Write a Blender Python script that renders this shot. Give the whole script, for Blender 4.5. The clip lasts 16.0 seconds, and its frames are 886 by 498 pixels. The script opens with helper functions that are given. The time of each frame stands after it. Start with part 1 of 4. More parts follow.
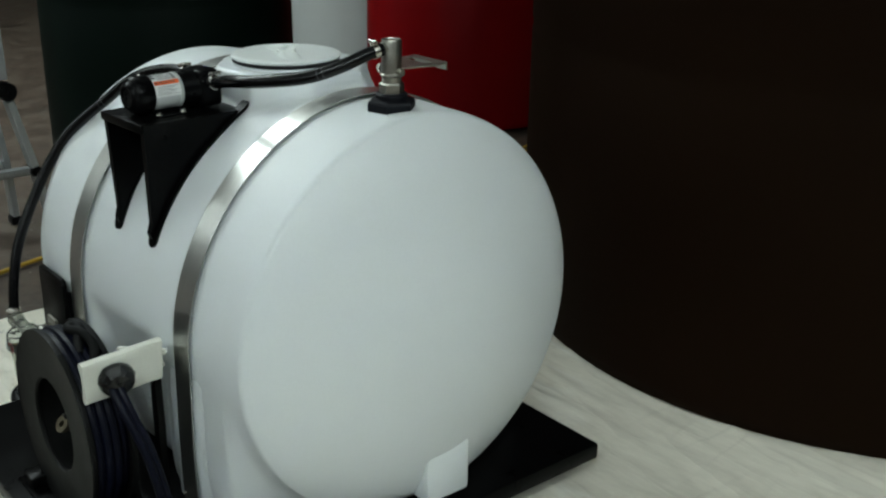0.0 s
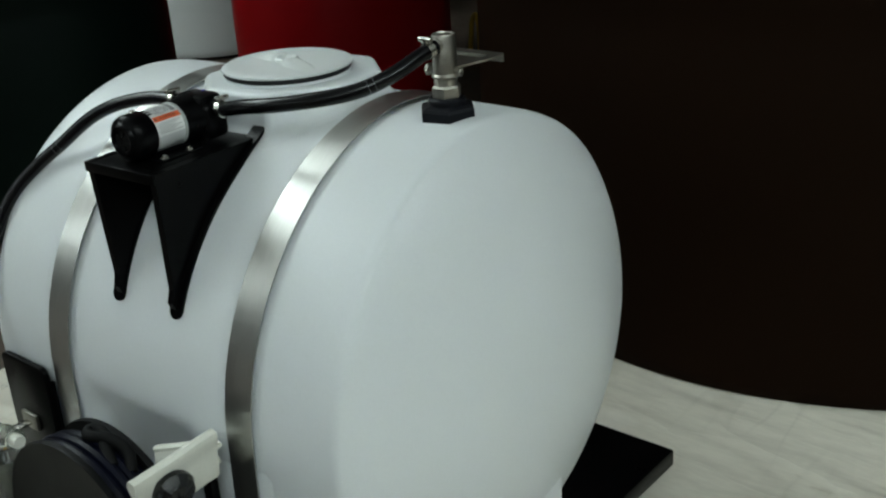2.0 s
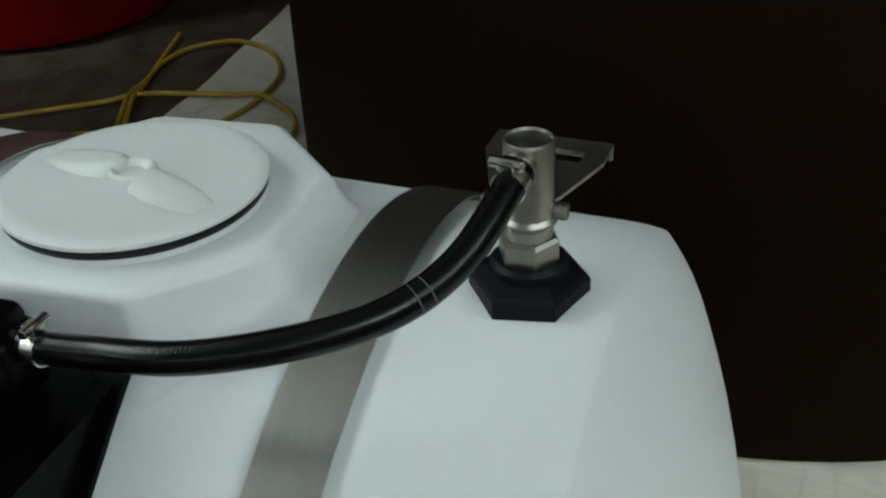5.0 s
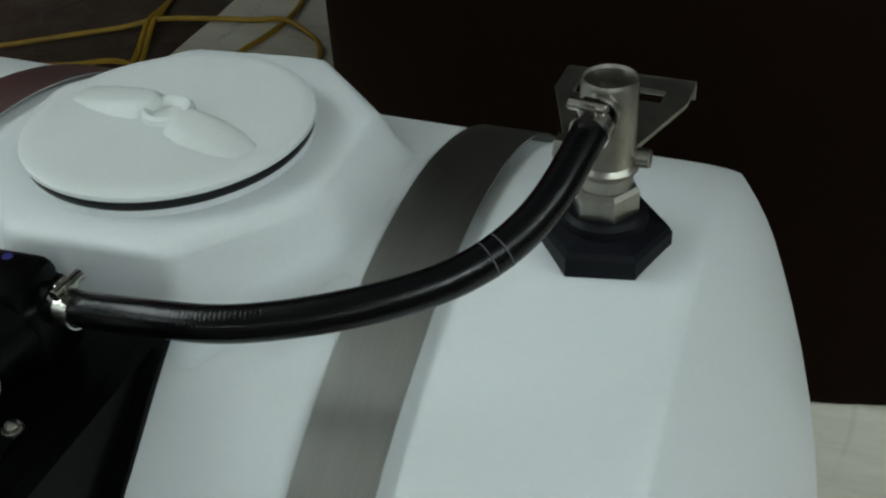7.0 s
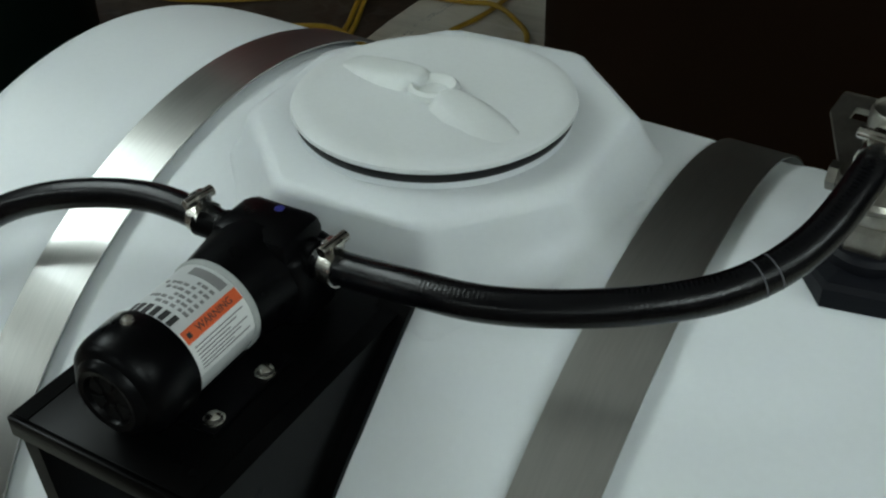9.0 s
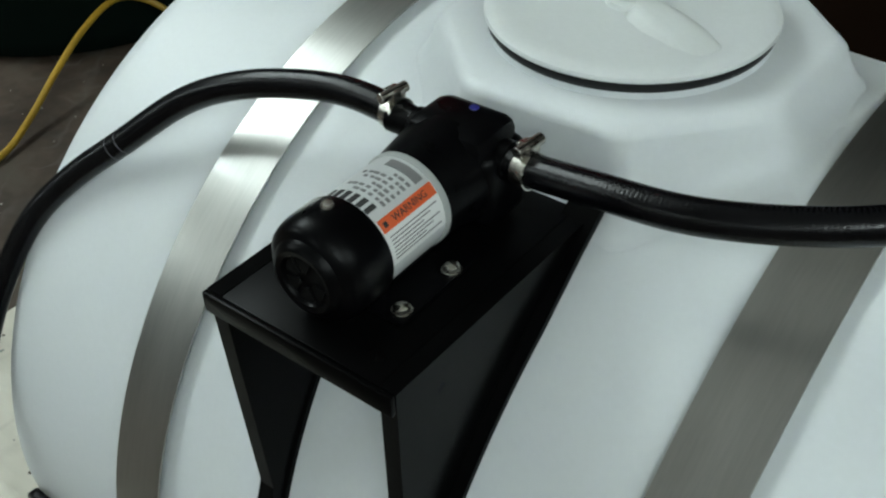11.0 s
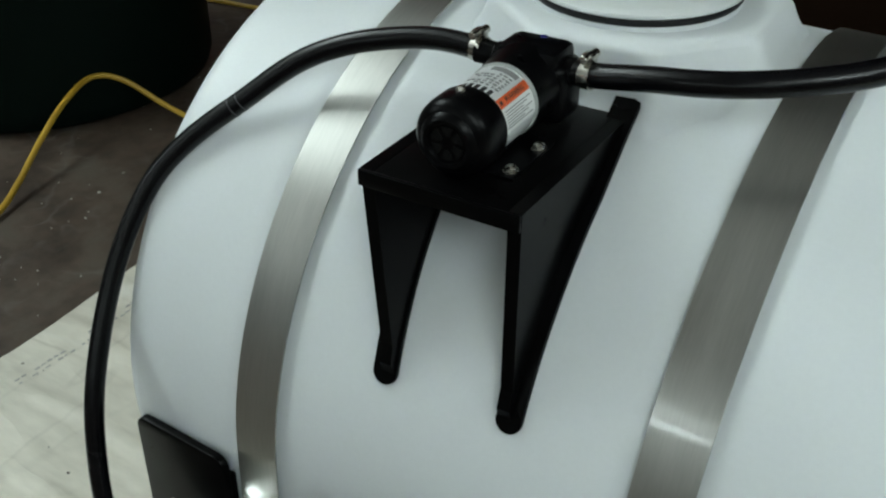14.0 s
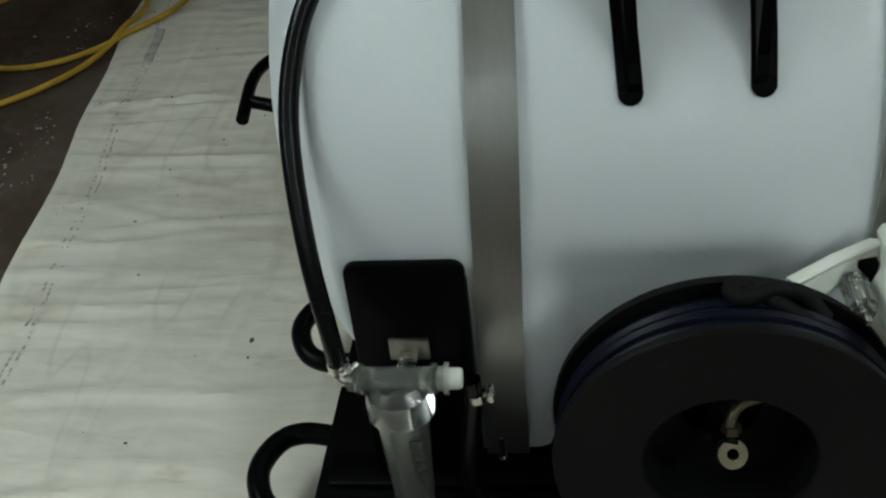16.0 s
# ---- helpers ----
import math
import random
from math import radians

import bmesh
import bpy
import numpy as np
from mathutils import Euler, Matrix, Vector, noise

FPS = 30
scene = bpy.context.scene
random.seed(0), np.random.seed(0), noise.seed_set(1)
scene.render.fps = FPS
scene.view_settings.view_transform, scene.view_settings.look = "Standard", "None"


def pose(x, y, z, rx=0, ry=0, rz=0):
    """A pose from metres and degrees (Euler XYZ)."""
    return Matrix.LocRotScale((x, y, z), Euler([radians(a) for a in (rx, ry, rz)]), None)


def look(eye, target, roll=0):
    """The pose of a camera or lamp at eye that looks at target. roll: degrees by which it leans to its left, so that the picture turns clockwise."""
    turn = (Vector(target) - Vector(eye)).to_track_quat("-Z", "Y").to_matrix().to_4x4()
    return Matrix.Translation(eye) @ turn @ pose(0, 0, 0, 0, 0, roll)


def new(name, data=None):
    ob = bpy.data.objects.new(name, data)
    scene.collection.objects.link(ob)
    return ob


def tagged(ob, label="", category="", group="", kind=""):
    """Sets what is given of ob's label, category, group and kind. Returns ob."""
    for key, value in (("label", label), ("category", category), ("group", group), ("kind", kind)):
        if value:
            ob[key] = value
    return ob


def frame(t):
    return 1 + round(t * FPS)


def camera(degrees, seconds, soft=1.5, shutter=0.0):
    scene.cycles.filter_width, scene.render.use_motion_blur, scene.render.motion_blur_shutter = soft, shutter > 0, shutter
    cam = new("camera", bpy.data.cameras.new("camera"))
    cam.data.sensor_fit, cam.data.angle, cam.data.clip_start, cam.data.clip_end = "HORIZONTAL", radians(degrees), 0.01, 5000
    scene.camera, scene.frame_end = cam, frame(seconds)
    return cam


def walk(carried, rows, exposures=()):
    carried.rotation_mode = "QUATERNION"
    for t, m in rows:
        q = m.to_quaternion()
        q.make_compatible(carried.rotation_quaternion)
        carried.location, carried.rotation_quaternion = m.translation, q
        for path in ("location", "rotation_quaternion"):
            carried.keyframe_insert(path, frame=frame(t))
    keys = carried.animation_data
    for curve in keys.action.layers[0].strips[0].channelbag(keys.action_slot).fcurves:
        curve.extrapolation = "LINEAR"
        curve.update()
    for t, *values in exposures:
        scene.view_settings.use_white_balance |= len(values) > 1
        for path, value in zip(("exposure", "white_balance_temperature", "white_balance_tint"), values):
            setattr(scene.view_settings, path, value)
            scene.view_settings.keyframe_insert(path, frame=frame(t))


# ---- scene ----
cam = camera(44, 16.0, soft=2.2)
EXPOSURES = [(0.0, -0.05), (1.0, -0.05), (2.0, -0.17), (2.5, -0.22), (4.5, -0.20), (7.0, -0.32), (8.5, -0.36), (9.5, -0.20), (10.0, -0.07), (12.5, 0.05), (13.0, 0.08), (14.0, 0.0), (15.0, -0.27), (15.5, -0.30), (16.0, -0.23)]
PATH = [
    (0, (1.7707, -0.9713, 1.2264), (0.6818, -0.0828, 0.7023), 0.69),
    (0.5, (1.6723, -1.0484, 1.2039), (0.6159, -0.1234, 0.6763), 0.25),
    (1, (1.5348, -1.12, 1.2201), (0.5462, -0.1299, 0.6794), -3.33),
    (1.5, (1.4264, -1.1336, 1.2222), (0.4805, -0.119, 0.6515), -2.55),
    (2, (1.281, -1.0491, 1.2269), (0.3754, -0.002, 0.6494), -3.69),
    (2.5, (1.1141, -0.9757, 1.2345), (0.2671, 0.1267, 0.6711), -1.55),
    (3, (0.9131, -0.9055, 1.2317), (0.1752, 0.2619, 0.6462), -3.49),
    (3.5, (0.75, -0.8439, 1.2374), (0.0994, 0.3643, 0.6316), -3.55),
    (4, (0.6587, -0.6818, 1.225), (0.0344, 0.5046, 0.5522), -3.31),
    (4.5, (0.5645, -0.5563, 1.2222), (-0.0399, 0.6251, 0.523), -2.82),
    (4.7, (0.5265, -0.5292, 1.2291), (-0.0147, 0.6609, 0.4938), -3.09),
    (6.8, (0.4561, -0.4418, 1.225), (0.0198, 0.6635, 0.3096), -3.11),
    (7, (0.4481, -0.4509, 1.2093), (-0.0593, 0.6592, 0.3373), -3.63),
    (7.5, (0.4195, -0.4617, 1.2189), (-0.1733, 0.6032, 0.3445), -2.99),
    (8, (0.4077, -0.4646, 1.2183), (-0.2422, 0.5748, 0.3538), -3.22),
    (8.5, (0.4029, -0.4672, 1.2189), (-0.2519, 0.5722, 0.3581), -2.63),
    (9, (0.3966, -0.4832, 1.2166), (-0.2922, 0.5217, 0.3416), -1.26),
    (9.5, (0.3771, -0.5038, 1.2035), (-0.4032, 0.4159, 0.3117), -0.87),
    (10, (0.369, -0.5059, 1.1947), (-0.4347, 0.3566, 0.2672), -1.82),
    (10.2, (0.3702, -0.5032, 1.1944), (-0.4388, 0.3468, 0.2601), -2.21),
    (12.3, (0.3591, -0.5665, 1.2062), (-0.3819, 0.3418, 0.2702), -0.91),
    (12.5, (0.3705, -0.5772, 1.1988), (-0.3951, 0.3469, 0.2988), -1.17),
    (13, (0.4203, -0.6472, 1.1998), (-0.358, 0.324, 0.3625), -0),
    (13.5, (0.4794, -0.7492, 1.192), (-0.3058, 0.2457, 0.3896), -0.49),
    (14, (0.4277, -0.839, 1.1893), (-0.3012, 0.1954, 0.3839), -0.33),
    (14.5, (0.2696, -0.9569, 1.1592), (-0.244, 0.205, 0.3615), -5.22),
    (15, (0.1552, -1.1033, 1.1432), (-0.159, 0.1285, 0.347), -2.93),
    (15.5, (0.048, -1.1863, 1.146), (-0.203, 0.0379, 0.3164), -6.23),
    (16, (-0.1033, -1.1865, 1.089), (-0.2993, 0.0087, 0.204), -6.7),
]
walk(cam, [(t, look(eye, target, roll)) for t, eye, target, roll in PATH], EXPOSURES)

# ---- light ----
world = bpy.data.worlds.new("workshop_air")
scene.world = world
world.use_nodes = True
world.node_tree.nodes["Background"].inputs[0].default_value = (0.75, 0.9, 1.0, 1)
world.node_tree.nodes["Background"].inputs[1].default_value = 0.006
scene.view_settings.exposure = 0.0


def strip_lamp(x, y, watts, turn=0.0, length=2.4, width=0.22, z=3.5, colour=(0.86, 1.0, 1.0)):
    """A hung fluorescent strip that lights the floor and, less, the ceiling."""
    for tip, share in ((0, 0.52), (180, 0.48)):
        d = bpy.data.lights.new("strip_lamp", "AREA")
        d.shape, d.size, d.size_y, d.energy, d.color = "RECTANGLE", length, width, watts * share, colour
        new("strip_lamp", d).matrix_world = pose(x, y, z + (0.02 if tip else 0.0), tip, 0, turn)


# fluorescent strips hung under the workshop ceiling
strip_lamp(-3.6, -0.6, 208, 90, 2.9, 1.15)
strip_lamp(-7.2, -5.6, 200, 45)
strip_lamp(-2.6, -9.8, 150, 0)
strip_lamp(2.9, -3.2, 160, 90)
strip_lamp(4.2, -0.2, 118, 90)
strip_lamp(3.0, -9.8, 140, 0)


# ---- materials ----
def material(name, colour, rough=0.5, metal=0.0, var=0.12, scale=6.0, fine=60.0, bump=0.1, rough_var=0.1, stretch=(1, 1, 1), coat=0.0,
             second=None, patch=0.0, patch_scale=2.0, spec=0.5):
    m = bpy.data.materials.new(name)
    m.use_nodes = True
    nt = m.node_tree
    b = nt.nodes["Principled BSDF"]
    tc = nt.nodes.new("ShaderNodeTexCoord")
    mp = nt.nodes.new("ShaderNodeMapping")
    mp.inputs["Scale"].default_value = stretch
    nt.links.new(tc.outputs["Object"], mp.inputs["Vector"])
    big, small = nt.nodes.new("ShaderNodeTexNoise"), nt.nodes.new("ShaderNodeTexNoise")
    big.inputs["Scale"].default_value, big.inputs["Detail"].default_value = scale, 5
    small.inputs["Scale"].default_value, small.inputs["Detail"].default_value = fine, 3
    for n in (big, small):
        nt.links.new(mp.outputs[0], n.inputs["Vector"])
    mix = nt.nodes.new("ShaderNodeMix")
    mix.data_type = "RGBA"
    lo = tuple(c * (1 - var) for c in colour)
    hi = tuple(min(1, c * (1 + var)) for c in colour)
    mix.inputs[6].default_value, mix.inputs[7].default_value = (*lo, 1), (*hi, 1)
    add = nt.nodes.new("ShaderNodeMath")
    add.operation = "MULTIPLY_ADD"
    add.inputs[1].default_value = 0.35
    nt.links.new(small.outputs[0], add.inputs[0])
    half = nt.nodes.new("ShaderNodeMath")
    half.operation = "MULTIPLY"
    half.inputs[1].default_value = 0.65
    nt.links.new(big.outputs[0], half.inputs[0])
    nt.links.new(half.outputs[0], add.inputs[2])
    ramp = nt.nodes.new("ShaderNodeMapRange")
    ramp.inputs[1].default_value, ramp.inputs[2].default_value = 0.3, 0.7
    nt.links.new(add.outputs[0], ramp.inputs[0])
    nt.links.new(ramp.outputs[0], mix.inputs[0])
    out = mix.outputs[2]
    if second:
        pn = nt.nodes.new("ShaderNodeTexNoise")
        pn.inputs["Scale"].default_value, pn.inputs["Detail"].default_value, pn.inputs["Roughness"].default_value = patch_scale, 8, 0.65
        nt.links.new(mp.outputs[0], pn.inputs["Vector"])
        pr = nt.nodes.new("ShaderNodeMapRange")
        pr.inputs[1].default_value, pr.inputs[2].default_value = 0.62 - patch * 0.3, 0.75 - patch * 0.3
        nt.links.new(pn.outputs[0], pr.inputs[0])
        m2 = nt.nodes.new("ShaderNodeMix")
        m2.data_type = "RGBA"
        m2.inputs[7].default_value = (*second, 1)
        nt.links.new(pr.outputs[0], m2.inputs[0])
        nt.links.new(out, m2.inputs[6])
        out = m2.outputs[2]
    nt.links.new(out, b.inputs["Base Color"])
    b.inputs["Metallic"].default_value = metal
    rr = nt.nodes.new("ShaderNodeMapRange")
    rr.inputs[3].default_value, rr.inputs[4].default_value = max(0.02, rough - rough_var), min(1, rough + rough_var)
    nt.links.new(big.outputs[0], rr.inputs[0])
    nt.links.new(rr.outputs[0], b.inputs["Roughness"])
    if bump:
        bp = nt.nodes.new("ShaderNodeBump")
        bp.inputs["Strength"].default_value, bp.inputs["Distance"].default_value = bump, 0.002
        nt.links.new(small.outputs[0], bp.inputs["Height"])
        nt.links.new(bp.outputs[0], b.inputs["Normal"])
    b.inputs["Coat Weight"].default_value = coat
    b.inputs["Specular IOR Level"].default_value = spec
    return m


def clear(name, colour, rough, glass=0.9, ior=1.45):
    m = bpy.data.materials.new(name)
    m.use_nodes = True
    b = m.node_tree.nodes["Principled BSDF"]
    b.inputs["Base Color"].default_value = (*colour, 1)
    b.inputs["Roughness"].default_value = rough
    b.inputs["Transmission Weight"].default_value = glass
    b.inputs["IOR"].default_value = ior
    return m


POLY = material("white_polyethylene", (0.765, 0.80, 0.815), 0.42, var=0.03, scale=3, fine=220, bump=0.04, rough_var=0.06)
POLY_LID = material("white_lid_plastic", (0.745, 0.775, 0.77), 0.45, var=0.04, scale=9, fine=260, bump=0.05)
GRIP = material("cream_lid_grip", (0.735, 0.765, 0.75), 0.5, var=0.04, scale=20, fine=260, bump=0.05)
for m, depth in ((POLY, 0.011), (POLY_LID, 0.010), (GRIP, 0.008)):
    b = m.node_tree.nodes["Principled BSDF"]
    b.inputs["Subsurface Weight"].default_value = 0.45
    b.inputs["Subsurface Radius"].default_value = (1.0, 1.0, 0.9)
    b.inputs["Subsurface Scale"].default_value = depth
IVORY = material("ivory_plastic", (0.68, 0.68, 0.61), 0.5, var=0.06, scale=20, fine=200, bump=0.05)
GLOSS = material("wet_black_rubber", (0.004, 0.004, 0.0045), 0.12, var=0.2, scale=40, fine=300, bump=0.5)
STEEL = material("brushed_stainless", (0.47, 0.47, 0.445), 0.37, 1.0, var=0.10, scale=2.5, fine=40, bump=0.03, rough_var=0.06, stretch=(12, 1, 1))
b = STEEL.node_tree.nodes["Principled BSDF"]
b.inputs["Coat Weight"].default_value, b.inputs["Coat Roughness"].default_value, b.inputs["Coat IOR"].default_value = 0.6, 0.10, 1.9
PLATED = material("nickel_plated_brass", (0.36, 0.345, 0.305), 0.38, 1.0, var=0.18, scale=60, fine=300, bump=0.06)
ZINC = material("zinc_clamp", (0.62, 0.60, 0.55), 0.25, 1.0, var=0.2, scale=90, fine=400, bump=0.1)
BLACK = material("black_powder_coat", (0.0018, 0.0018, 0.0019), 0.30, var=0.3, scale=10, fine=500, bump=0.04, spec=0.06)
SATIN = material("black_moulded_plastic", (0.0018, 0.0018, 0.0022), 0.30, var=0.2, scale=30, fine=400, bump=0.06, spec=0.10)
DARK = material("black_hole", (0.003, 0.003, 0.003), 0.7, bump=0.0, spec=0.15)
RUBBER = material("black_rubber_hose", (0.0022, 0.0022, 0.0030), 0.23, var=0.25, scale=40, fine=500, bump=0.12, spec=0.29)
GASKET = material("black_gasket", (0.008, 0.008, 0.009), 0.45, bump=0.05, spec=0.3)
NUT = material("black_nylon_nut", (0.005, 0.0055, 0.008), 0.5, var=0.2, scale=40, fine=300, bump=0.08, spec=0.16)
CHARCOAL = material("charcoal_reel_paint", (0.0022, 0.0024, 0.0024), 0.52, var=0.15, scale=14, fine=400, bump=0.1, spec=0.17)
NAVY = material("navy_spray_hose", (0.0020, 0.0027, 0.0085), 0.42, var=0.25, scale=50, fine=400, bump=0.1, spec=0.14)
LABEL = material("silver_label", (0.60, 0.62, 0.62), 0.35, 0.0, var=0.04, scale=30, fine=200, bump=0.02)
PAPER = material("white_warning_label", (0.80, 0.81, 0.80), 0.4, var=0.03, scale=30, fine=200, bump=0.02)
INK = material("black_ink", (0.03, 0.03, 0.03), 0.5, bump=0.0)
GREYINK = material("grey_ink", (0.22, 0.22, 0.22), 0.5, bump=0.0)
ORANGE = material("orange_ink", (0.75, 0.13, 0.04), 0.45, var=0.06, bump=0.0)
BLUE = material("blue_dot", (0.015, 0.015, 0.16), 0.5, bump=0.0)
FROSTED = clear("hazy_strainer_plastic", (0.66, 0.68, 0.63), 0.16, 0.93)
CLEAR = clear("clear_strainer_plastic", (0.82, 0.84, 0.82), 0.05, 0.97)
MESHTUBE = material("strainer_screen", (0.20, 0.20, 0.185), 0.4, 0.4, var=0.2, scale=80, fine=700, bump=0.2)
CONCRETE = material("dark_oily_concrete", (0.062, 0.043, 0.031), 0.6, var=0.6, scale=7, fine=30, bump=0.6, rough_var=0.25, second=(0.082, 0.066, 0.050), patch=0.38, patch_scale=7, spec=0.3)
SHEET = material("whitened_sheet", (0.69, 0.655, 0.56), 0.55, var=0.09, scale=2.2, fine=35, bump=0.25, second=(0.48, 0.42, 0.32), patch=0.03, patch_scale=5, stretch=(0.8, 2.2, 1))
BROWN = material("brown_poly_drum", (0.0086, 0.0040, 0.0018), 0.6, var=0.12, scale=2, fine=150, bump=0.08, spec=0.03)
RED = material("red_poly_drum", (0.17, 0.0012, 0.0025), 0.42, var=0.10, scale=2, fine=150, bump=0.08, spec=0.10)
GREEN = material("dark_green_poly_drum", (0.0013, 0.0050, 0.0035), 0.5, var=0.15, scale=2, fine=150, bump=0.08, spec=0.08)
GREYDRUM = material("grey_poly_drum", (0.42, 0.44, 0.43), 0.5, var=0.08, scale=2, fine=150, bump=0.08)
YELLOW = material("yellow_air_hose", (0.44, 0.27, 0.025), 0.45, var=0.25, scale=12, fine=150, bump=0.1)
BRASS = material("dull_brass", (0.16, 0.135, 0.09), 0.42, 0.85, var=0.25, scale=60, fine=300, bump=0.1)
GRIT = material("brown_grit", (0.10, 0.085, 0.065), 0.8, var=0.4, scale=60, fine=300, bump=0.0)
CRUMB = material("pale_crumbs", (0.34, 0.33, 0.29), 0.8, var=0.45, scale=60, fine=300, bump=0.0)
HEM = material("grey_thread", (0.42, 0.41, 0.38), 0.8, var=0.35, scale=30, fine=300, bump=0.0)
FAINT = material("faint_grey_print", (0.07, 0.07, 0.08), 0.5, var=0.3, scale=200, fine=600, bump=0.0)
ALU = material("ladder_aluminium", (0.42, 0.44, 0.45), 0.4, 0.8, var=0.15, scale=10, fine=120, bump=0.1, stretch=(1, 1, 0.2))
PALE = material("pale_unseen_ceiling", (0.80, 0.80, 0.77), 0.85, var=0.08, scale=1.5, fine=20, bump=0.1)
WALL = material("dark_unseen_wall", (0.03, 0.028, 0.025), 0.8, var=0.25, scale=1.5, fine=20, bump=0.2)

PALE_WALL = material("pale_unseen_wall", (0.42, 0.41, 0.38), 0.8, var=0.2, scale=1.5, fine=20, bump=0.2)


def veins(m, colour, scale, width, amount, stretch=(1, 1, 1), mask_scale=2.0):
    """Fine broken lines of dirt laid over a material's colour."""
    nt = m.node_tree
    b = nt.nodes["Principled BSDF"]
    old = b.inputs["Base Color"].links[0].from_socket
    tc, mp = nt.nodes.new("ShaderNodeTexCoord"), nt.nodes.new("ShaderNodeMapping")
    mp.inputs["Scale"].default_value = stretch
    nt.links.new(tc.outputs["Object"], mp.inputs["Vector"])
    n, k = nt.nodes.new("ShaderNodeTexNoise"), nt.nodes.new("ShaderNodeTexNoise")
    n.inputs["Scale"].default_value, n.inputs["Detail"].default_value = scale, 1.6
    k.inputs["Scale"].default_value, k.inputs["Detail"].default_value = mask_scale, 4
    nt.links.new(mp.outputs[0], n.inputs["Vector"])
    nt.links.new(tc.outputs["Object"], k.inputs["Vector"])
    d = nt.nodes.new("ShaderNodeMath")
    d.operation = "SUBTRACT"
    d.inputs[1].default_value = 0.5
    nt.links.new(n.outputs[0], d.inputs[0])
    a = nt.nodes.new("ShaderNodeMath")
    a.operation = "ABSOLUTE"
    nt.links.new(d.outputs[0], a.inputs[0])
    line = nt.nodes.new("ShaderNodeMapRange")
    line.inputs[1].default_value, line.inputs[2].default_value = 0.0, width
    line.inputs[3].default_value, line.inputs[4].default_value = amount, 0.0
    nt.links.new(a.outputs[0], line.inputs[0])
    where = nt.nodes.new("ShaderNodeMapRange")
    where.inputs[1].default_value, where.inputs[2].default_value = 0.44, 0.62
    nt.links.new(k.outputs[0], where.inputs[0])
    f = nt.nodes.new("ShaderNodeMath")
    f.operation = "MULTIPLY"
    nt.links.new(line.outputs[0], f.inputs[0])
    nt.links.new(where.outputs[0], f.inputs[1])
    mix = nt.nodes.new("ShaderNodeMix")
    mix.data_type = "RGBA"
    mix.inputs[7].default_value = (*colour, 1)
    nt.links.new(f.outputs[0], mix.inputs[0])
    nt.links.new(old, mix.inputs[6])
    nt.links.new(mix.outputs[2], b.inputs["Base Color"])


veins(SHEET, (0.30, 0.25, 0.18), 2.0, 0.035, 0.34, (0.8, 5.0, 1), 2.2)
veins(SHEET, (0.26, 0.235, 0.19), 2.2, 0.03, 0.20, (4.0, 0.9, 1), 2.7)
veins(SHEET, (0.42, 0.39, 0.33), 1.2, 0.09, 0.28, (1, 1.8, 1), 1.3)
veins(SHEET, (0.80, 0.79, 0.74), 1.6, 0.030, 0.45, (1.0, 3.2, 1), 1.9)


def crumple(m, scale, strength, stretch=(1, 1, 1)):
    """Sharp shallow creases, as in cloth that was folded and trodden on, added under a material's fine relief."""
    nt = m.node_tree
    b = nt.nodes["Principled BSDF"]
    fine = b.inputs["Normal"].links[0].from_node
    tc, mp = nt.nodes.new("ShaderNodeTexCoord"), nt.nodes.new("ShaderNodeMapping")
    mp.inputs["Scale"].default_value = stretch
    nt.links.new(tc.outputs["Object"], mp.inputs["Vector"])
    wob = nt.nodes.new("ShaderNodeTexNoise")
    wob.inputs["Scale"].default_value, wob.inputs["Detail"].default_value = 3.0, 4
    nt.links.new(mp.outputs[0], wob.inputs["Vector"])
    off = nt.nodes.new("ShaderNodeVectorMath")
    off.operation = "MULTIPLY_ADD"
    off.inputs[1].default_value = (0.35, 0.35, 0.35)
    nt.links.new(wob.outputs["Color"], off.inputs[0])
    nt.links.new(mp.outputs[0], off.inputs[2])
    v = nt.nodes.new("ShaderNodeTexVoronoi")
    v.feature = "F1"
    v.inputs["Scale"].default_value = scale
    nt.links.new(off.outputs[0], v.inputs["Vector"])
    bp = nt.nodes.new("ShaderNodeBump")
    bp.inputs["Strength"].default_value, bp.inputs["Distance"].default_value = strength, 0.011
    nt.links.new(v.outputs["Distance"], bp.inputs["Height"])
    nt.links.new(bp.outputs[0], fine.inputs["Normal"])


crumple(SHEET, 5.0, 0.75, (0.6, 1.9, 1))
veins(CONCRETE, (0.17, 0.16, 0.14), 9.0, 0.035, 0.28, (1, 1, 1), 6.0)


# ---- mesh helpers ----
def finish(bm, smooth=True, angle=0.6):
    bmesh.ops.recalc_face_normals(bm, faces=bm.faces)
    for f in bm.faces:
        f.smooth = smooth
    if smooth:
        for e in bm.edges:
            if len(e.link_faces) == 2 and e.calc_face_angle(0) > angle:
                e.smooth = False
    return bm


def part(name, bm, mat, parent=None, label="", smooth=True, angle=0.6):
    finish(bm, smooth, angle)
    me = bpy.data.meshes.new(name)
    bm.to_mesh(me)
    bm.free()
    me.materials.append(mat)
    ob = new(name, me)
    if parent is not None:
        ob.parent = parent
    if label:
        tagged(ob, label)
    return ob


def thing(name, label, category, at=(0, 0, 0), group="", kind=""):
    ob = new(name)
    ob.empty_display_size = 0.05
    ob.location = at
    bpy.context.view_layer.update()
    return tagged(ob, label, category, group, kind)


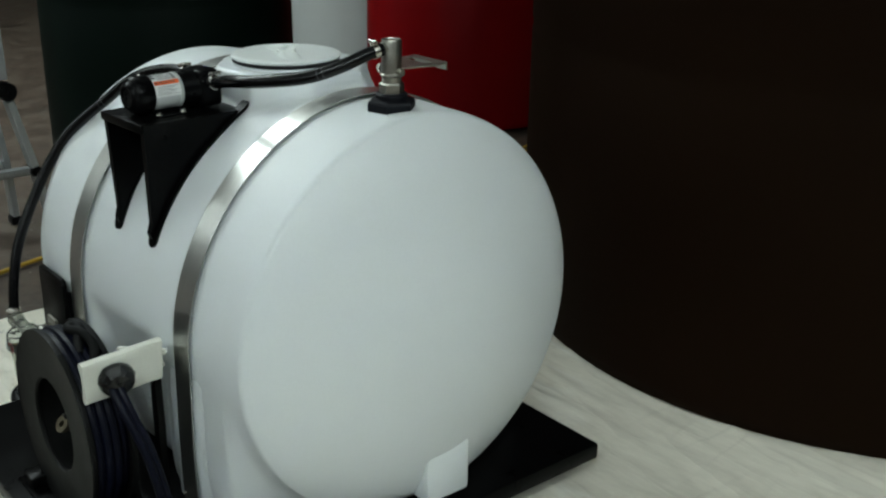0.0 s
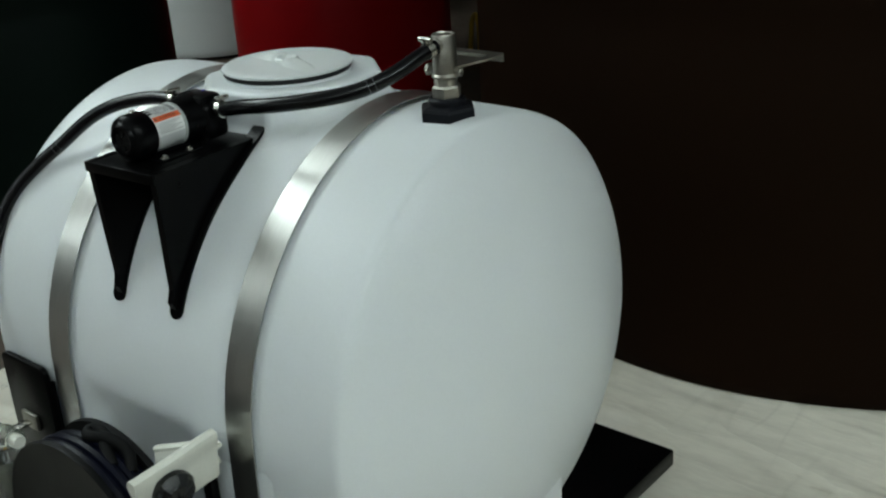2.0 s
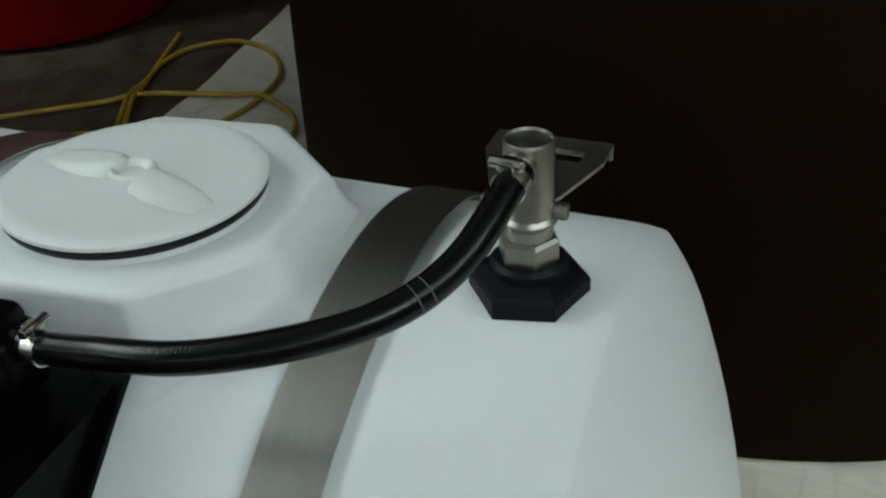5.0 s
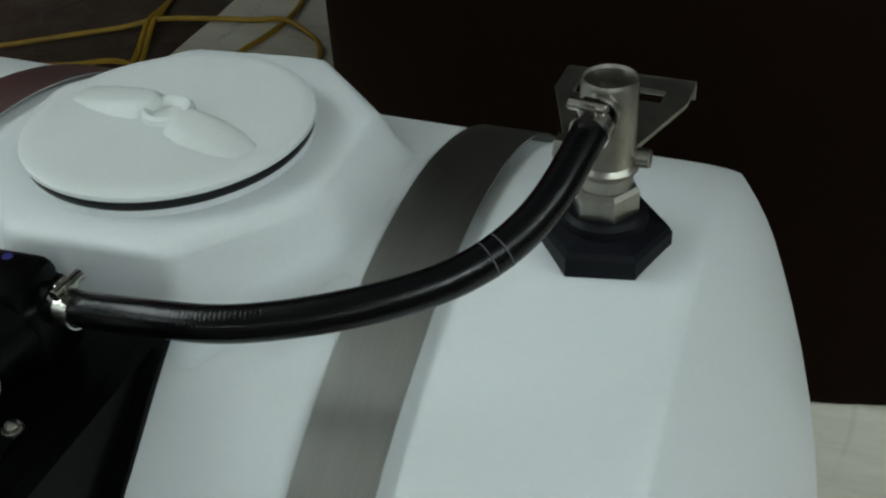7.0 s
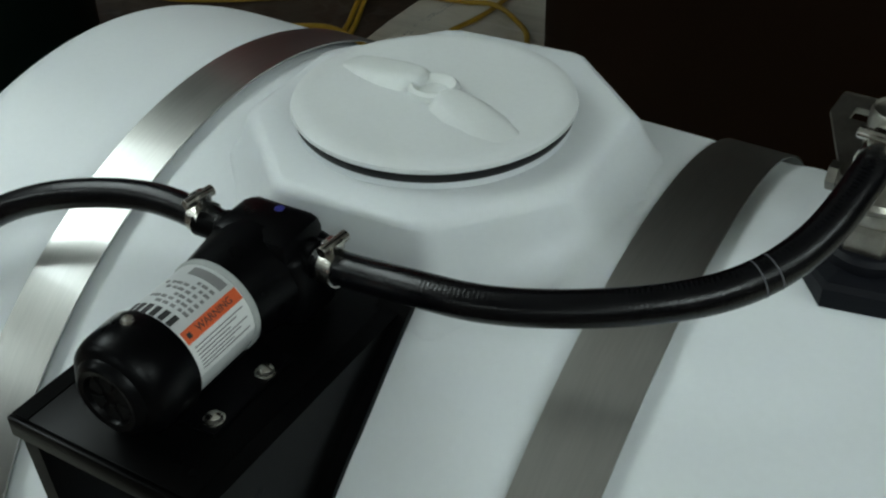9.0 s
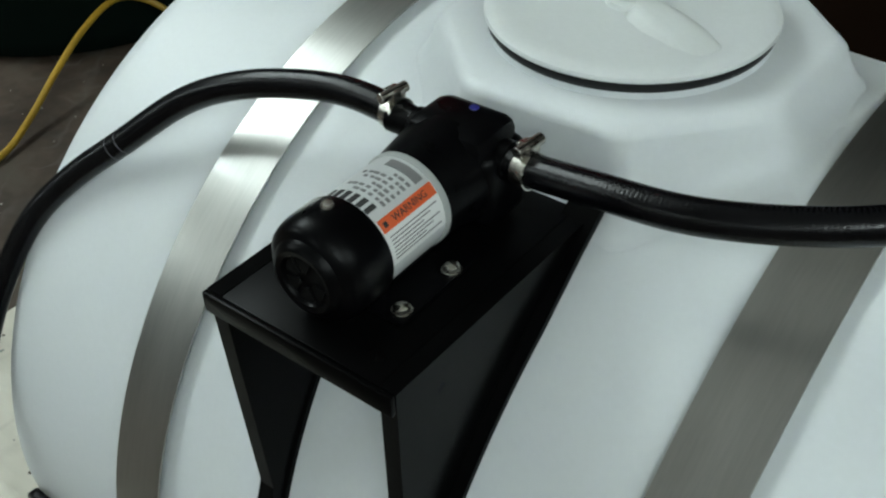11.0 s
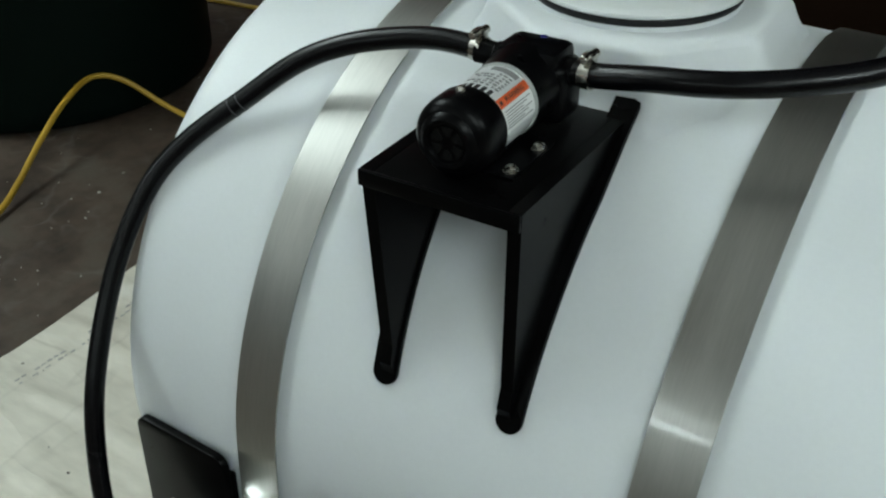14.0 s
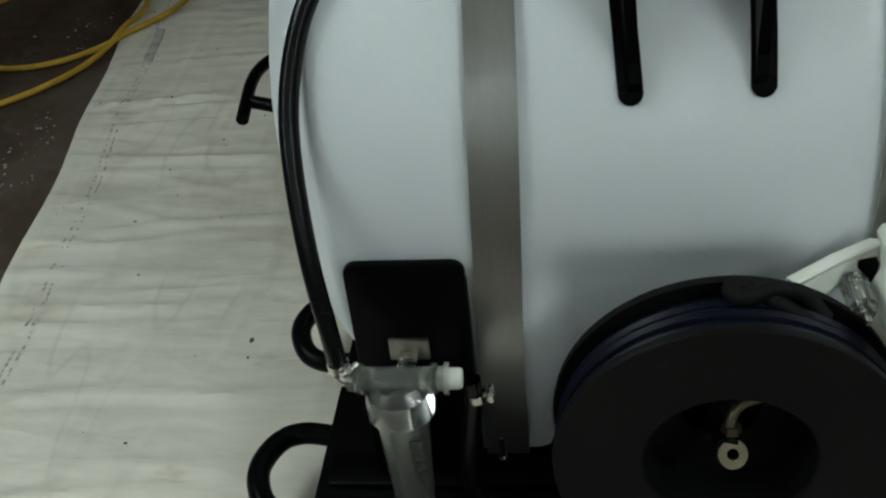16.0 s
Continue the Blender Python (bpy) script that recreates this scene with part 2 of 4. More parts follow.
def box(lo, hi, bevel=0.0, seg=2, bm=None, m=None):
    out = bmesh.new()
    bmesh.ops.create_cube(out, size=1)
    for v in out.verts:
        v.co = Vector([lo[i] + (v.co[i] + 0.5) * (hi[i] - lo[i]) for i in range(3)])
    if bevel:
        bmesh.ops.bevel(out, geom=list(out.edges), offset=bevel, segments=seg, profile=0.5, affect="EDGES")
    if m is not None:
        out.transform(m)
    return join(bm, out)


def join(bm, other):
    if bm is None:
        return other
    me = bpy.data.meshes.new("tmp")
    other.to_mesh(me)
    other.free()
    bm.from_mesh(me)
    bpy.data.meshes.remove(me)
    return bm


def lathe(profile, m=None, seg=48, bm=None, closed=False):
    """profile: (radius, height) pairs turned round the local z axis."""
    out = bmesh.new()
    rings = []
    for r, h in profile:
        if r < 1e-6:
            rings.append([out.verts.new((0, 0, h))])
        else:
            rings.append([out.verts.new((r * math.cos(2 * math.pi * k / seg), r * math.sin(2 * math.pi * k / seg), h)) for k in range(seg)])
    pairs = list(zip(rings, rings[1:])) + ([(rings[-1], rings[0])] if closed else [])
    for a, b in pairs:
        for k in range(seg):
            n = (k + 1) % seg
            if len(a) == 1 and len(b) == 1:
                continue
            if len(a) == 1:
                out.faces.new((a[0], b[k], b[n]))
            elif len(b) == 1:
                out.faces.new((a[k], a[n], b[0]))
            else:
                out.faces.new((a[k], a[n], b[n], b[k]))
    if m is not None:
        out.transform(m)
    return join(bm, out)


def smooth_path(points, steps=10):
    pts = [Vector(p) for p in points]
    pts = [2 * pts[0] - pts[1]] + pts + [2 * pts[-1] - pts[-2]]
    out = []
    for i in range(1, len(pts) - 2):
        p0, p1, p2, p3 = pts[i - 1:i + 3]
        for k in range(steps):
            t = k / steps
            out.append(0.5 * (2 * p1 + (p2 - p0) * t + (2 * p0 - 5 * p1 + 4 * p2 - p3) * t * t + (3 * p1 - p0 - 3 * p2 + p3) * t ** 3))
    out.append(pts[-2])
    return out


def sweep(path, section, bm=None, up=Vector((0, 0, 1)), cap=True, closed=True):
    """A section of (u, v) points carried along a path."""
    out = bmesh.new()
    path = [Vector(p) for p in path]
    rings = []
    side = None
    for i, p in enumerate(path):
        t = (path[min(i + 1, len(path) - 1)] - path[max(i - 1, 0)]).normalized()
        if side is None:
            side = t.cross(up)
            if side.length < 1e-3:
                side = t.cross(Vector((1, 0, 0)))
            side.normalize()
        side = (side - t * side.dot(t)).normalized()
        top = side.cross(t)
        rings.append([out.verts.new(p + side * u + top * v) for u, v in section])
    n = len(section)
    for a, b in zip(rings, rings[1:]):
        for k in range(n if closed else n - 1):
            out.faces.new((a[k], a[(k + 1) % n], b[(k + 1) % n], b[k]))
    if cap and closed:
        out.faces.new(rings[0])
        out.faces.new(list(reversed(rings[-1])))
    return join(bm, out)


def circle(r, n=14):
    return [(r * math.cos(2 * math.pi * k / n), r * math.sin(2 * math.pi * k / n)) for k in range(n)]


def prism(outline, thick, m=None, bevel=0.0, bm=None):
    """A flat outline in local x, y given a thickness in z."""
    out = bmesh.new()
    vs = [out.verts.new((x, y, 0)) for x, y in outline]
    f = out.faces.new(vs)
    g = bmesh.ops.extrude_face_region(out, geom=[f])
    for v in g["geom"]:
        if isinstance(v, bmesh.types.BMVert):
            v.co.z += thick
    if bevel:
        bmesh.ops.bevel(out, geom=list(out.edges), offset=bevel, segments=2, profile=0.5, affect="EDGES")
    if m is not None:
        out.transform(m)
    return join(bm, out)


def along(a, b):
    """A pose whose z axis runs from a to b."""
    a, b = Vector(a), Vector(b)
    return Matrix.Translation(a) @ (b - a).to_track_quat("Z", "Y").to_matrix().to_4x4()


def rod(a, b, r, seg=20, chamfer=0.0, bm=None):
    d = (Vector(b) - Vector(a)).length
    c = chamfer or r * 0.15
    return lathe([(0, 0), (r - c, 0), (r, c), (r, d - c), (r - c, d), (0, d)], along(a, b), seg, bm)


def shift(bm, by=None):
    """Move a mesh so that the point `by` (or the tank's base) becomes its origin."""
    bm.transform(Matrix.Translation(-(by or O)))
    return bm


# ---- floor, sheet and shell of the workshop ----
floor = bmesh.new()
bmesh.ops.create_grid(floor, x_segments=120, y_segments=120, size=9)
for v in floor.verts:
    v.co.y = v.co.y * 1.28 - 2.5
    v.co.z = -0.012 + 0.006 * noise.noise(v.co * 1.3)
tagged(part("floor", floor, CONCRETE), "dark brown oily worn concrete workshop floor", "floor", kind="structure")


def sheet_edge(y):
    return -1.087 - 0.104 * y + 0.008 * math.sin(4 * y) + 0.004 * math.sin(13 * y + 1)


xs = [0.0085 * k for k in range(111)]
xs += [xs[-1] + 0.028 * k for k in range(1, 122)]
ys = [-0.66 + 0.0115 * k for k in range(250)] + [2.22 + 0.1 * k for k in range(20)]


# long folds across the sheet: y, from x, to x, height
FOLDS = ((0.846, -1.16, -0.84, 0.0060), (0.595, -1.08, -0.68, 0.0055), (0.36, -1.02, -0.60, 0.0045), (0.14, -1.05, -0.66, 0.0045), (-0.08, -0.98, -0.58, 0.0050), (-0.27, -1.06, -0.62, 0.0045), (1.02, -1.06, -0.70, 0.0050), (1.25, -1.10, -0.75, 0.0045))


def wrinkle(x, y, x0):
    d = x - x0
    z = 0.002 + 0.004 * noise.noise(Vector((x * 2.0, y * 2.0, 0)))
    a = abs(noise.noise(Vector((x * 1.6 + 3, y * 7.5 + 0.6 * x, 2.0))))
    z += 0.0060 * max(0, 0.13 - a) / 0.13 * (0.4 + 0.6 * abs(noise.noise(Vector((x * 3, y * 2, 7.0)))) * 2)
    a = abs(noise.noise(Vector((x * 6.0 + 9, y * 2.2, 5.0))))
    z += 0.0024 * max(0, 0.10 - a) / 0.10
    z += 0.0012 * noise.noise(Vector((x * 22, y * 30, 1.0)))
    for c, w in ((0.12, 0.02), (0.30, 0.02)):
        yy = y + c - 0.13 * x
        z += 0.004 * max(0, 1 - abs(yy - 0.02 * math.sin(5 * x)) / w) * max(0, min(1, 3 * noise.noise(Vector((x * 2.1, c * 40, 3.0))) + 0.5))
    for yc, xa, xb, h in FOLDS:
        f = max(0.0, min(1.0, min(x - xa, xb - x) / 0.05))
        q = y - yc - 0.012 * math.sin(9 * x + 40 * yc) - 0.05 * (x + 0.9)
        z += 1.5 * h * f * (max(0, 1 - abs(q) / 0.020) + 0.45 * max(0, 1 - abs(q + 0.042) / 0.016))
    for c in (0.055, 0.072):
        z += 0.0016 * max(0, 1 - abs(d - c - 0.004 * math.sin(9 * y)) / 0.007)
    return z * min(1, d / 0.03 + 0.4)


bm = bmesh.new()
rows = []
for y in ys:
    x0 = sheet_edge(y)
    rows.append([bm.verts.new((x0 + d, y, wrinkle(x0 + d, y, x0))) for d in xs])
for a, b in zip(rows, rows[1:]):
    for k in range(len(xs) - 1):
        bm.faces.new((a[k], a[k + 1], b[k + 1], b[k]))
edge = [e for e in bm.edges if len(e.link_faces) == 1]
ext = bmesh.ops.extrude_edge_only(bm, edges=edge)
for g in ext["geom"]:
    if isinstance(g, bmesh.types.BMVert):
        g.co.z = -0.016
tagged(part("ground_sheet", bm, SHEET), "off-white creased and scuffed sheet over the workshop floor", "sheet", kind="structure")

bm = bmesh.new()
rng = random.Random(4)
for k in range(80):
    y = rng.uniform(-0.7, 1.6)
    x0 = sheet_edge(y)
    x = x0 + 0.02 + rng.random() ** 1.5 * 0.9
    rr = 0.0013 + 0.0028 * rng.random() ** 4
    bm = lathe([(0, 0.0016), (rr * 0.8, 0.001), (rr, -0.001)], Matrix.Translation((x, y, wrinkle(x, y, x0))) @ Matrix.Diagonal((1, rng.uniform(0.6, 1.6), 1, 1)), 7, bm)
tagged(part("dirt_specks", bm, GRIT), "small dark specks of dirt on the sheet", "dirt", kind="stuff")

bm = bmesh.new()
for line in (0.082, 0.094):
    y = -0.64
    while y < 2.1:
        x0 = sheet_edge(y)
        x = x0 + line + 0.003 * math.sin(7 * y)
        if rng.random() < 0.62:
            w = 0.0011 + 0.0011 * rng.random()
            z = wrinkle(x, y, x0)
            bm = box((x - w, y, z - 0.001), (x + w, y + rng.uniform(0.005, 0.011), z + 0.0010), bm=bm)
        y += 0.0135
tagged(part("hem_stitching", bm, HEM, smooth=False), "grey broken stitching along the sheet's hem", "stitching", kind="stuff")

bm = bmesh.new()
rows = []
for k in range(13):
    y = 1.035 + 0.0145 * k
    xc = -1.106 - 0.022 * k / 12
    rows.append([bm.verts.new((xc + dx, y, wrinkle(xc + dx, y, sheet_edge(y)) + h)) for dx, h in ((-0.0115, -0.001), (-0.011, 0.0014), (0.0, 0.0018), (0.011, 0.0014), (0.0115, -0.001))])
for a, b in zip(rows, rows[1:]):
    for k in range(4):
        bm.faces.new((a[k], a[k + 1], b[k + 1], b[k]))
tagged(part("tape_strip", bm, HEM), "strip of dull grey tape stuck on the sheet", "tape")

bm = bmesh.new()
for cx, cy, spread, n in ((-1.342, 1.30, 0.03, 12), (-1.331, 1.17, 0.03, 14), (-1.274, 0.805, 0.02, 9), (-1.252, 0.69, 0.035, 16), (-1.24, 0.576, 0.03, 14), (-1.34, 0.45, 0.10, 14), (-1.45, 0.95, 0.18, 20), (-1.55, 0.3, 0.22, 24), (-1.75, 1.15, 0.2, 22), (-1.28, 0.15, 0.08, 10)):
    for k in range(n):
        x, y = rng.gauss(cx, spread), rng.gauss(cy, spread)
        x = min(x, sheet_edge(y) - 0.02)
        rr = 0.0015 + 0.0040 * rng.random() ** 2.5
        z = -0.012 + 0.006 * noise.noise(Vector((x, y, 0)) * 1.3)
        bm = lathe([(0, 0.0022), (rr * 0.7, 0.0016), (rr, -0.002)], Matrix.Translation((x, y, z)) @ pose(0, 0, 0, 0, 0, rng.uniform(0, 180)) @ Matrix.Diagonal((1, rng.uniform(0.4, 1.0), 1, 1)), 6, bm)
tagged(part("floor_crumbs", bm, CRUMB, smooth=False), "pale crumbs and flakes scattered on the concrete", "debris", kind="stuff")

# unseen shell: near-black north and west, pale elsewhere and above, to steer bounced light
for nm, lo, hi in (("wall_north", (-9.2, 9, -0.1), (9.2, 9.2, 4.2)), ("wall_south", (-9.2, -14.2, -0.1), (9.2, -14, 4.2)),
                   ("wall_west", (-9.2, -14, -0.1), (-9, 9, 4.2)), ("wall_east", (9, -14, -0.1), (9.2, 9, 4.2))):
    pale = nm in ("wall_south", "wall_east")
    tagged(part(nm, box(lo, hi), PALE_WALL if pale else WALL, smooth=False), "unseen pale workshop wall" if pale else "unseen near-black workshop wall", "wall", kind="structure")
tagged(part("ceiling", box((-9.2, -14.2, 4.2), (9.2, 9.2, 4.35)), PALE, smooth=False), "unseen pale workshop ceiling", "ceiling", kind="structure")


# ---- the big upright drums round about ----
def drum(label, mat, x, y, r, height):
    d = thing("drum", label, "drum", (x, y, 0), "upright poly drums")
    prof = [(0, 0), (r - 0.03, 0), (r - 0.008, 0.006), (r, 0.03)]
    n = 4
    for k in range(n):
        z0, z1 = 0.03 + (height - 0.1) * k / n, 0.03 + (height - 0.1) * (k + 1) / n
        prof += [(r, z0 + 0.01), (r + 0.002, (z0 + z1) / 2), (r, z1 - 0.03), (r - 0.004, z1 - 0.015)]
    prof += [(r, height - 0.06), (r - 0.02, height - 0.015), (r - 0.06, height), (0, height + 0.03)]
    part("shell", lathe(prof, seg=96), mat, d)
    part("lid", lathe([(0, 0), (0.2, 0), (0.2, 0.03), (0.18, 0.04), (0, 0.05)], Matrix.Translation((0, 0, height + 0.02))), mat, d)
    return d


# tops are out of view; heights are stretched to block lamplight from the rear floor
drum("dark brown polyethylene drum standing on the sheet", BROWN, 0.241, 1.811, 0.955, 3.1)
drum("glossy red polyethylene drum on the concrete floor", RED, -2.239, 2.44, 0.48, 2.6)
drum("very dark green polyethylene drum on the concrete floor", GREEN, -2.107, 0.85, 0.459, 2.8)
drum("pale grey polyethylene drum behind the others", GREYDRUM, -3.66, 2.86, 0.45, 2.6)


# ---- folding ladder ----
def folding_ladder():
    d = thing("folding_ladder", "folding aluminium ladder with black hinge joints", "ladder", (-1.78, 0.11, 0))
    o = Vector(d.location)

    def bar(name, a, b, w, t, mat=ALU, label=""):
        sec = [(-t, -w), (-t * 0.5, -w * 1.05), (t * 0.5, -w * 1.05), (t, -w), (t, w), (t * 0.5, w * 1.05), (-t * 0.5, w * 1.05), (-t, w)]
        return part(name, shift(sweep([a, b], sec, up=Vector((0, 1, 0.2))), o), mat, d, label, smooth=False)

    for c in (1, -1):
        def at(y, z, dx=0.0):
            return (-1.78 + dx, 1.165 * (y if c > 0 else -0.44 - y) + 0.008, 1.06 * z)
        bar("upper_rail", at(0.086, 0.475), at(0.070, 1.75), 0.014, 0.028)
        bar("rail", at(0.100, 0.405), at(0.146, 0.195), 0.011, 0.026)
        bar("leg", at(0.149, 0.165), at(0.177, 0.03), 0.011, 0.024)
        bar("inner_rail", at(0.066, 0.44, -0.09), at(0.094, 0.19, -0.09), 0.010, 0.024)
        bar("inner_leg", at(0.094, 0.19, -0.09), at(0.101, 0.02, -0.09), 0.010, 0.022)
        for y, z, rr in ((0.097, 0.435, 0.030), (0.148, 0.180, 0.020)):
            part("hinge", shift(lathe([(0, -0.026), (rr * 0.85, -0.026), (rr, -0.02), (rr, 0.02), (rr * 0.85, 0.026), (0, 0.026)], along(at(y, z), at(y, z, 1)), 18), o), SATIN, d, "black hinge joint")
            part("hinge_pin", shift(rod(at(y, z, 0.024), at(y, z, 0.036), 0.006, 12), o), BLACK, d)
        part("foot", shift(box((-1.808, at(0.177, 0)[1] - 0.02, -0.008), (-1.752, at(0.177, 0)[1] + 0.02, 0.03), 0.005), o), SATIN, d, "black rubber foot")
        part("foot", shift(box((-1.895, at(0.101, 0)[1] - 0.018, -0.008), (-1.845, at(0.101, 0)[1] + 0.018, 0.02), 0.005), o), SATIN, d, "black rubber foot")
    for z, y, dx in ((0.181, 0.135, 0.0), (0.19, 0.09, -0.09), (0.58, 0.075, 0.0), (0.86, 0.072, 0.0), (1.14, 0.07, 0.0), (1.42, 0.07, 0.0)):
        part("rung", shift(box((-1.795 + dx, 1.165 * (-0.44 - y) + 0.008, 1.06 * z - 0.013), (-1.765 + dx, 1.165 * y + 0.008, 1.06 * z + 0.013), 0.004), o), ALU, d)
    return d


folding_ladder()


# ---- yellow air hoses on the floor ----
def air_hose(points):
    d = thing("air_hose", "yellow rubber air hose snaking over the floor", "hose", (points[0][0], points[0][1], 0), "yellow air hoses")
    base = Vector((points[0][0], points[0][1], 0))
    part("tube", sweep([p - base for p in smooth_path(points, 8)], circle(0.0072, 10)), YELLOW, d)
    return d


air_hose([(-2.30, 1.43, 0.0), (-2.08, 1.475, 0.0), (-1.885, 1.510, 0.0), (-1.745, 1.585, 0.0), (-1.613, 1.685, 0.0), (-1.495, 1.775, 0.0), (-1.405, 1.830, 0.012), (-1.271, 1.872, 0.012), (-1.142, 1.896, 0.014), (-1.040, 1.890, 0.028), (-0.952, 1.858, 0.012), (-0.885, 1.790, 0.012), (-0.850, 1.690, 0.012),
          (-0.875, 1.560, 0.012), (-1.0, 1.490, 0.014), (-1.157, 1.500, 0.026), (-1.341, 1.560, 0.020), (-1.482, 1.540, 0.0), (-1.600, 1.490, 0.0), (-1.675, 1.400, 0.0), (-1.705, 1.280, 0.0), (-1.660, 1.160, 0.0), (-1.580, 1.076, 0.0), (-1.480, 1.040, 0.0), (-1.395, 1.038, 0.0), (-1.310, 1.075, 0.0), (-1.240, 1.135, 0.004),
          (-1.192, 1.190, 0.012), (-1.135, 1.262, 0.014), (-1.098, 1.374, 0.014), (-1.080, 1.540, 0.014), (-1.072, 1.720, 0.014), (-1.058, 1.810, 0.013), (-1.055, 1.915, 0.013), (-1.078, 2.054, 0.012), (-1.150, 2.170, 0.012), (-1.255, 2.250, 0.012), (-1.370, 2.270, 0.010), (-1.475, 2.205, 0.0), (-1.495, 2.080, 0.0),
          (-1.462, 1.940, 0.0), (-1.420, 1.800, 0.016), (-1.350, 1.640, 0.0), (-1.305, 1.520, 0.0)])
air_hose([(-1.58, 2.30, 0.0), (-1.510, 2.090, 0.0), (-1.443, 1.890, 0.0), (-1.394, 1.781, 0.016), (-1.323, 1.632, 0.0), (-1.277, 1.530, 0.010), (-1.216, 1.400, 0.012), (-1.198, 1.290, 0.014), (-1.204, 1.180, 0.027), (-1.222, 1.110, 0.014), (-1.262, 1.030, 0.0), (-1.318, 0.938, 0.0), (-1.385, 0.870, 0.0), (-1.463, 0.828, 0.0), (-1.552, 0.795, 0.035),
          (-1.637, 0.74, 0.105), (-1.676, 0.678, 0.124), (-1.65, 0.574, 0.105), (-1.608, 0.465, 0.065), (-1.551, 0.347, 0.02), (-1.505, 0.244, 0.0), (-1.466, 0.066, 0.0), (-1.405, -0.12, 0.0)])


# loosely hung end of an air line beside the red drum
hang = thing("hose_end", "loose yellow hose end hung behind the red drum", "hose", (-2.035, 3.155, 0.0))
part("tube", sweep(smooth_path([(0.0, 0.0, 0.0), (0.02, -0.02, 0.08), (0.0, 0.0, 0.17), (-0.03, 0.02, 0.21), (-0.07, 0.04, 0.17), (-0.09, 0.05, 0.08), (-0.10, 0.05, 0.0)], 6), circle(0.012, 10)), YELLOW, hang)


# ---- the tank ----
YC, ZC, HALF, TOP, LOW, POW = 0.113, 0.4187, 0.3782, 0.3871, 0.362, 1.95
X_MID, X_RIM, X_END, TAPER = -0.012, 0.3865, 0.105, 0.055
BASE = 0.092
TURN = Matrix.Translation((X_MID, YC, 0)) @ pose(0, 0, 0, 0, 0, 1.86) @ Matrix.Translation((-X_MID, -YC, 0))


def section(th, s=1.0, low_pow=1.95):
    """A point (y, z) of the tank's cross-section; low_pow: how square its lower half is."""
    c, n = math.cos(th), math.sin(th)
    if n > 0:
        c, n = math.copysign(abs(c) ** (2 / POW), c), n ** (2 / POW)
    else:
        r = (abs(c) ** low_pow + abs(n) ** low_pow) ** (-1 / low_pow)
        c, n = c * r, n * r
    return YC + HALF * s * c, ZC + (TOP if n > 0 else LOW) * s * n


def lift(x, z):
    """The tank stands a hair lower at its valve end."""
    return -0.008 * (x - X_MID) * max(0, (z - 0.06) / 0.72)


def top_of(y):
    u = min(1, abs(y - YC) / HALF)
    return ZC + TOP * (1 - u ** POW) ** (1 / POW)


STRAPS = ((-0.2470, -0.1962), (0.1545, 0.2065))


def lean(y, z):
    """The straps lie a little askew."""
    return -0.036 * (y - YC) + 0.034 * max(z - 0.45, -0.2)


BACK = TURN.inverted()
tank = thing("sprayer_tank", "white polyethylene horizontal sprayer tank strapped to a black skid", "tank", (X_MID, YC, BASE))
O = Vector((X_MID, YC, BASE))


bm = bmesh.new()
stations = []
N = 160
for s in (0.0, 0.1, 0.2, 0.32, 0.44, 0.55, 0.65, 0.74, 0.81, 0.87, 0.91, 0.94, 0.955, 0.97, 0.982, 0.992):
    stations.append((X_RIM + X_END * (1 - s ** 2.0), s))
stations = [(x - 0.010 * max(0, (s - 0.86) / 0.14) ** 2, s) for x, s in stations]
stations += [(X_RIM - 0.018, 0.9968), (X_RIM - 0.030, 0.9992), (X_RIM - 0.046, 1.0)]
left = [(0.006 - x, s) for x, s in stations]
barrel = [(-0.32 + 0.008 * k, 1.0) for k in range(81)]
full = left + barrel + list(reversed(stations))
rings = []
for x, s in full:
    if s == 0:
        rings.append([bm.verts.new((X_MID + x, YC, ZC))])
    else:
        ring = []
        for k in range(N):
            f = max(0.0, min(1.0, (0.352 - abs(x)) / 0.085))
            y, z = section(2 * math.pi * k / N, s, POW + 6.0 * f * f * (3 - 2 * f))
            ring.append(bm.verts.new((X_MID + x, YC + (y - YC) * (1 - TAPER * x), max(z, BASE))))
        rings.append(ring)
for a, b in zip(rings, rings[1:]):
    for k in range(N):
        n = (k + 1) % N
        if len(a) == 1:
            bm.faces.new((a[0], b[k], b[n]))
        elif len(b) == 1:
            bm.faces.new((a[k], a[n], b[0]))
        else:
            bm.faces.new((a[k], a[n], b[n], b[k]))
for v in bm.verts:
    x, d = v.co.x - X_MID, 0.410 - v.co.z
    if v.co.y < YC and d > 0:
        # the lower flank is moulded inwards between the legs, hardly at all outside them
        f = max(0.0, min(1.0, min(x + 0.165, 0.125 - x) / 0.045))
        deep = f * f * (3 - 2 * f)
        fade = max(0.0, min(1.0, (0.36 - abs(x)) / 0.06))
        v.co.y += fade * (0.004 * min(1.0, d / 0.05) ** 2 + deep * (0.28 * min(d, 0.11) + 0.08 * max(0.0, d - 0.11)))
    v.co.z += lift(v.co.x, v.co.z)
bm.transform(TURN)
for v in bm.verts:
    # shallow channels in which the straps lie
    w = BACK @ v.co
    for x0, x1 in STRAPS:
        q = abs(w.x - (x0 + x1) / 2 - lean(w.y, w.z))
        f = max(0.0, min(1.0, (0.040 - q) / 0.012))
        if w.z > 0.40 and f > 0:
            away = Vector((0, YC - v.co.y, 0.40 - v.co.z)).normalized()
            v.co += away * 0.0022 * f * f * (3 - 2 * f) * min(1.0, (w.z - 0.40) / 0.08)
part("shell", shift(bm), POLY, tank, angle=1.2)

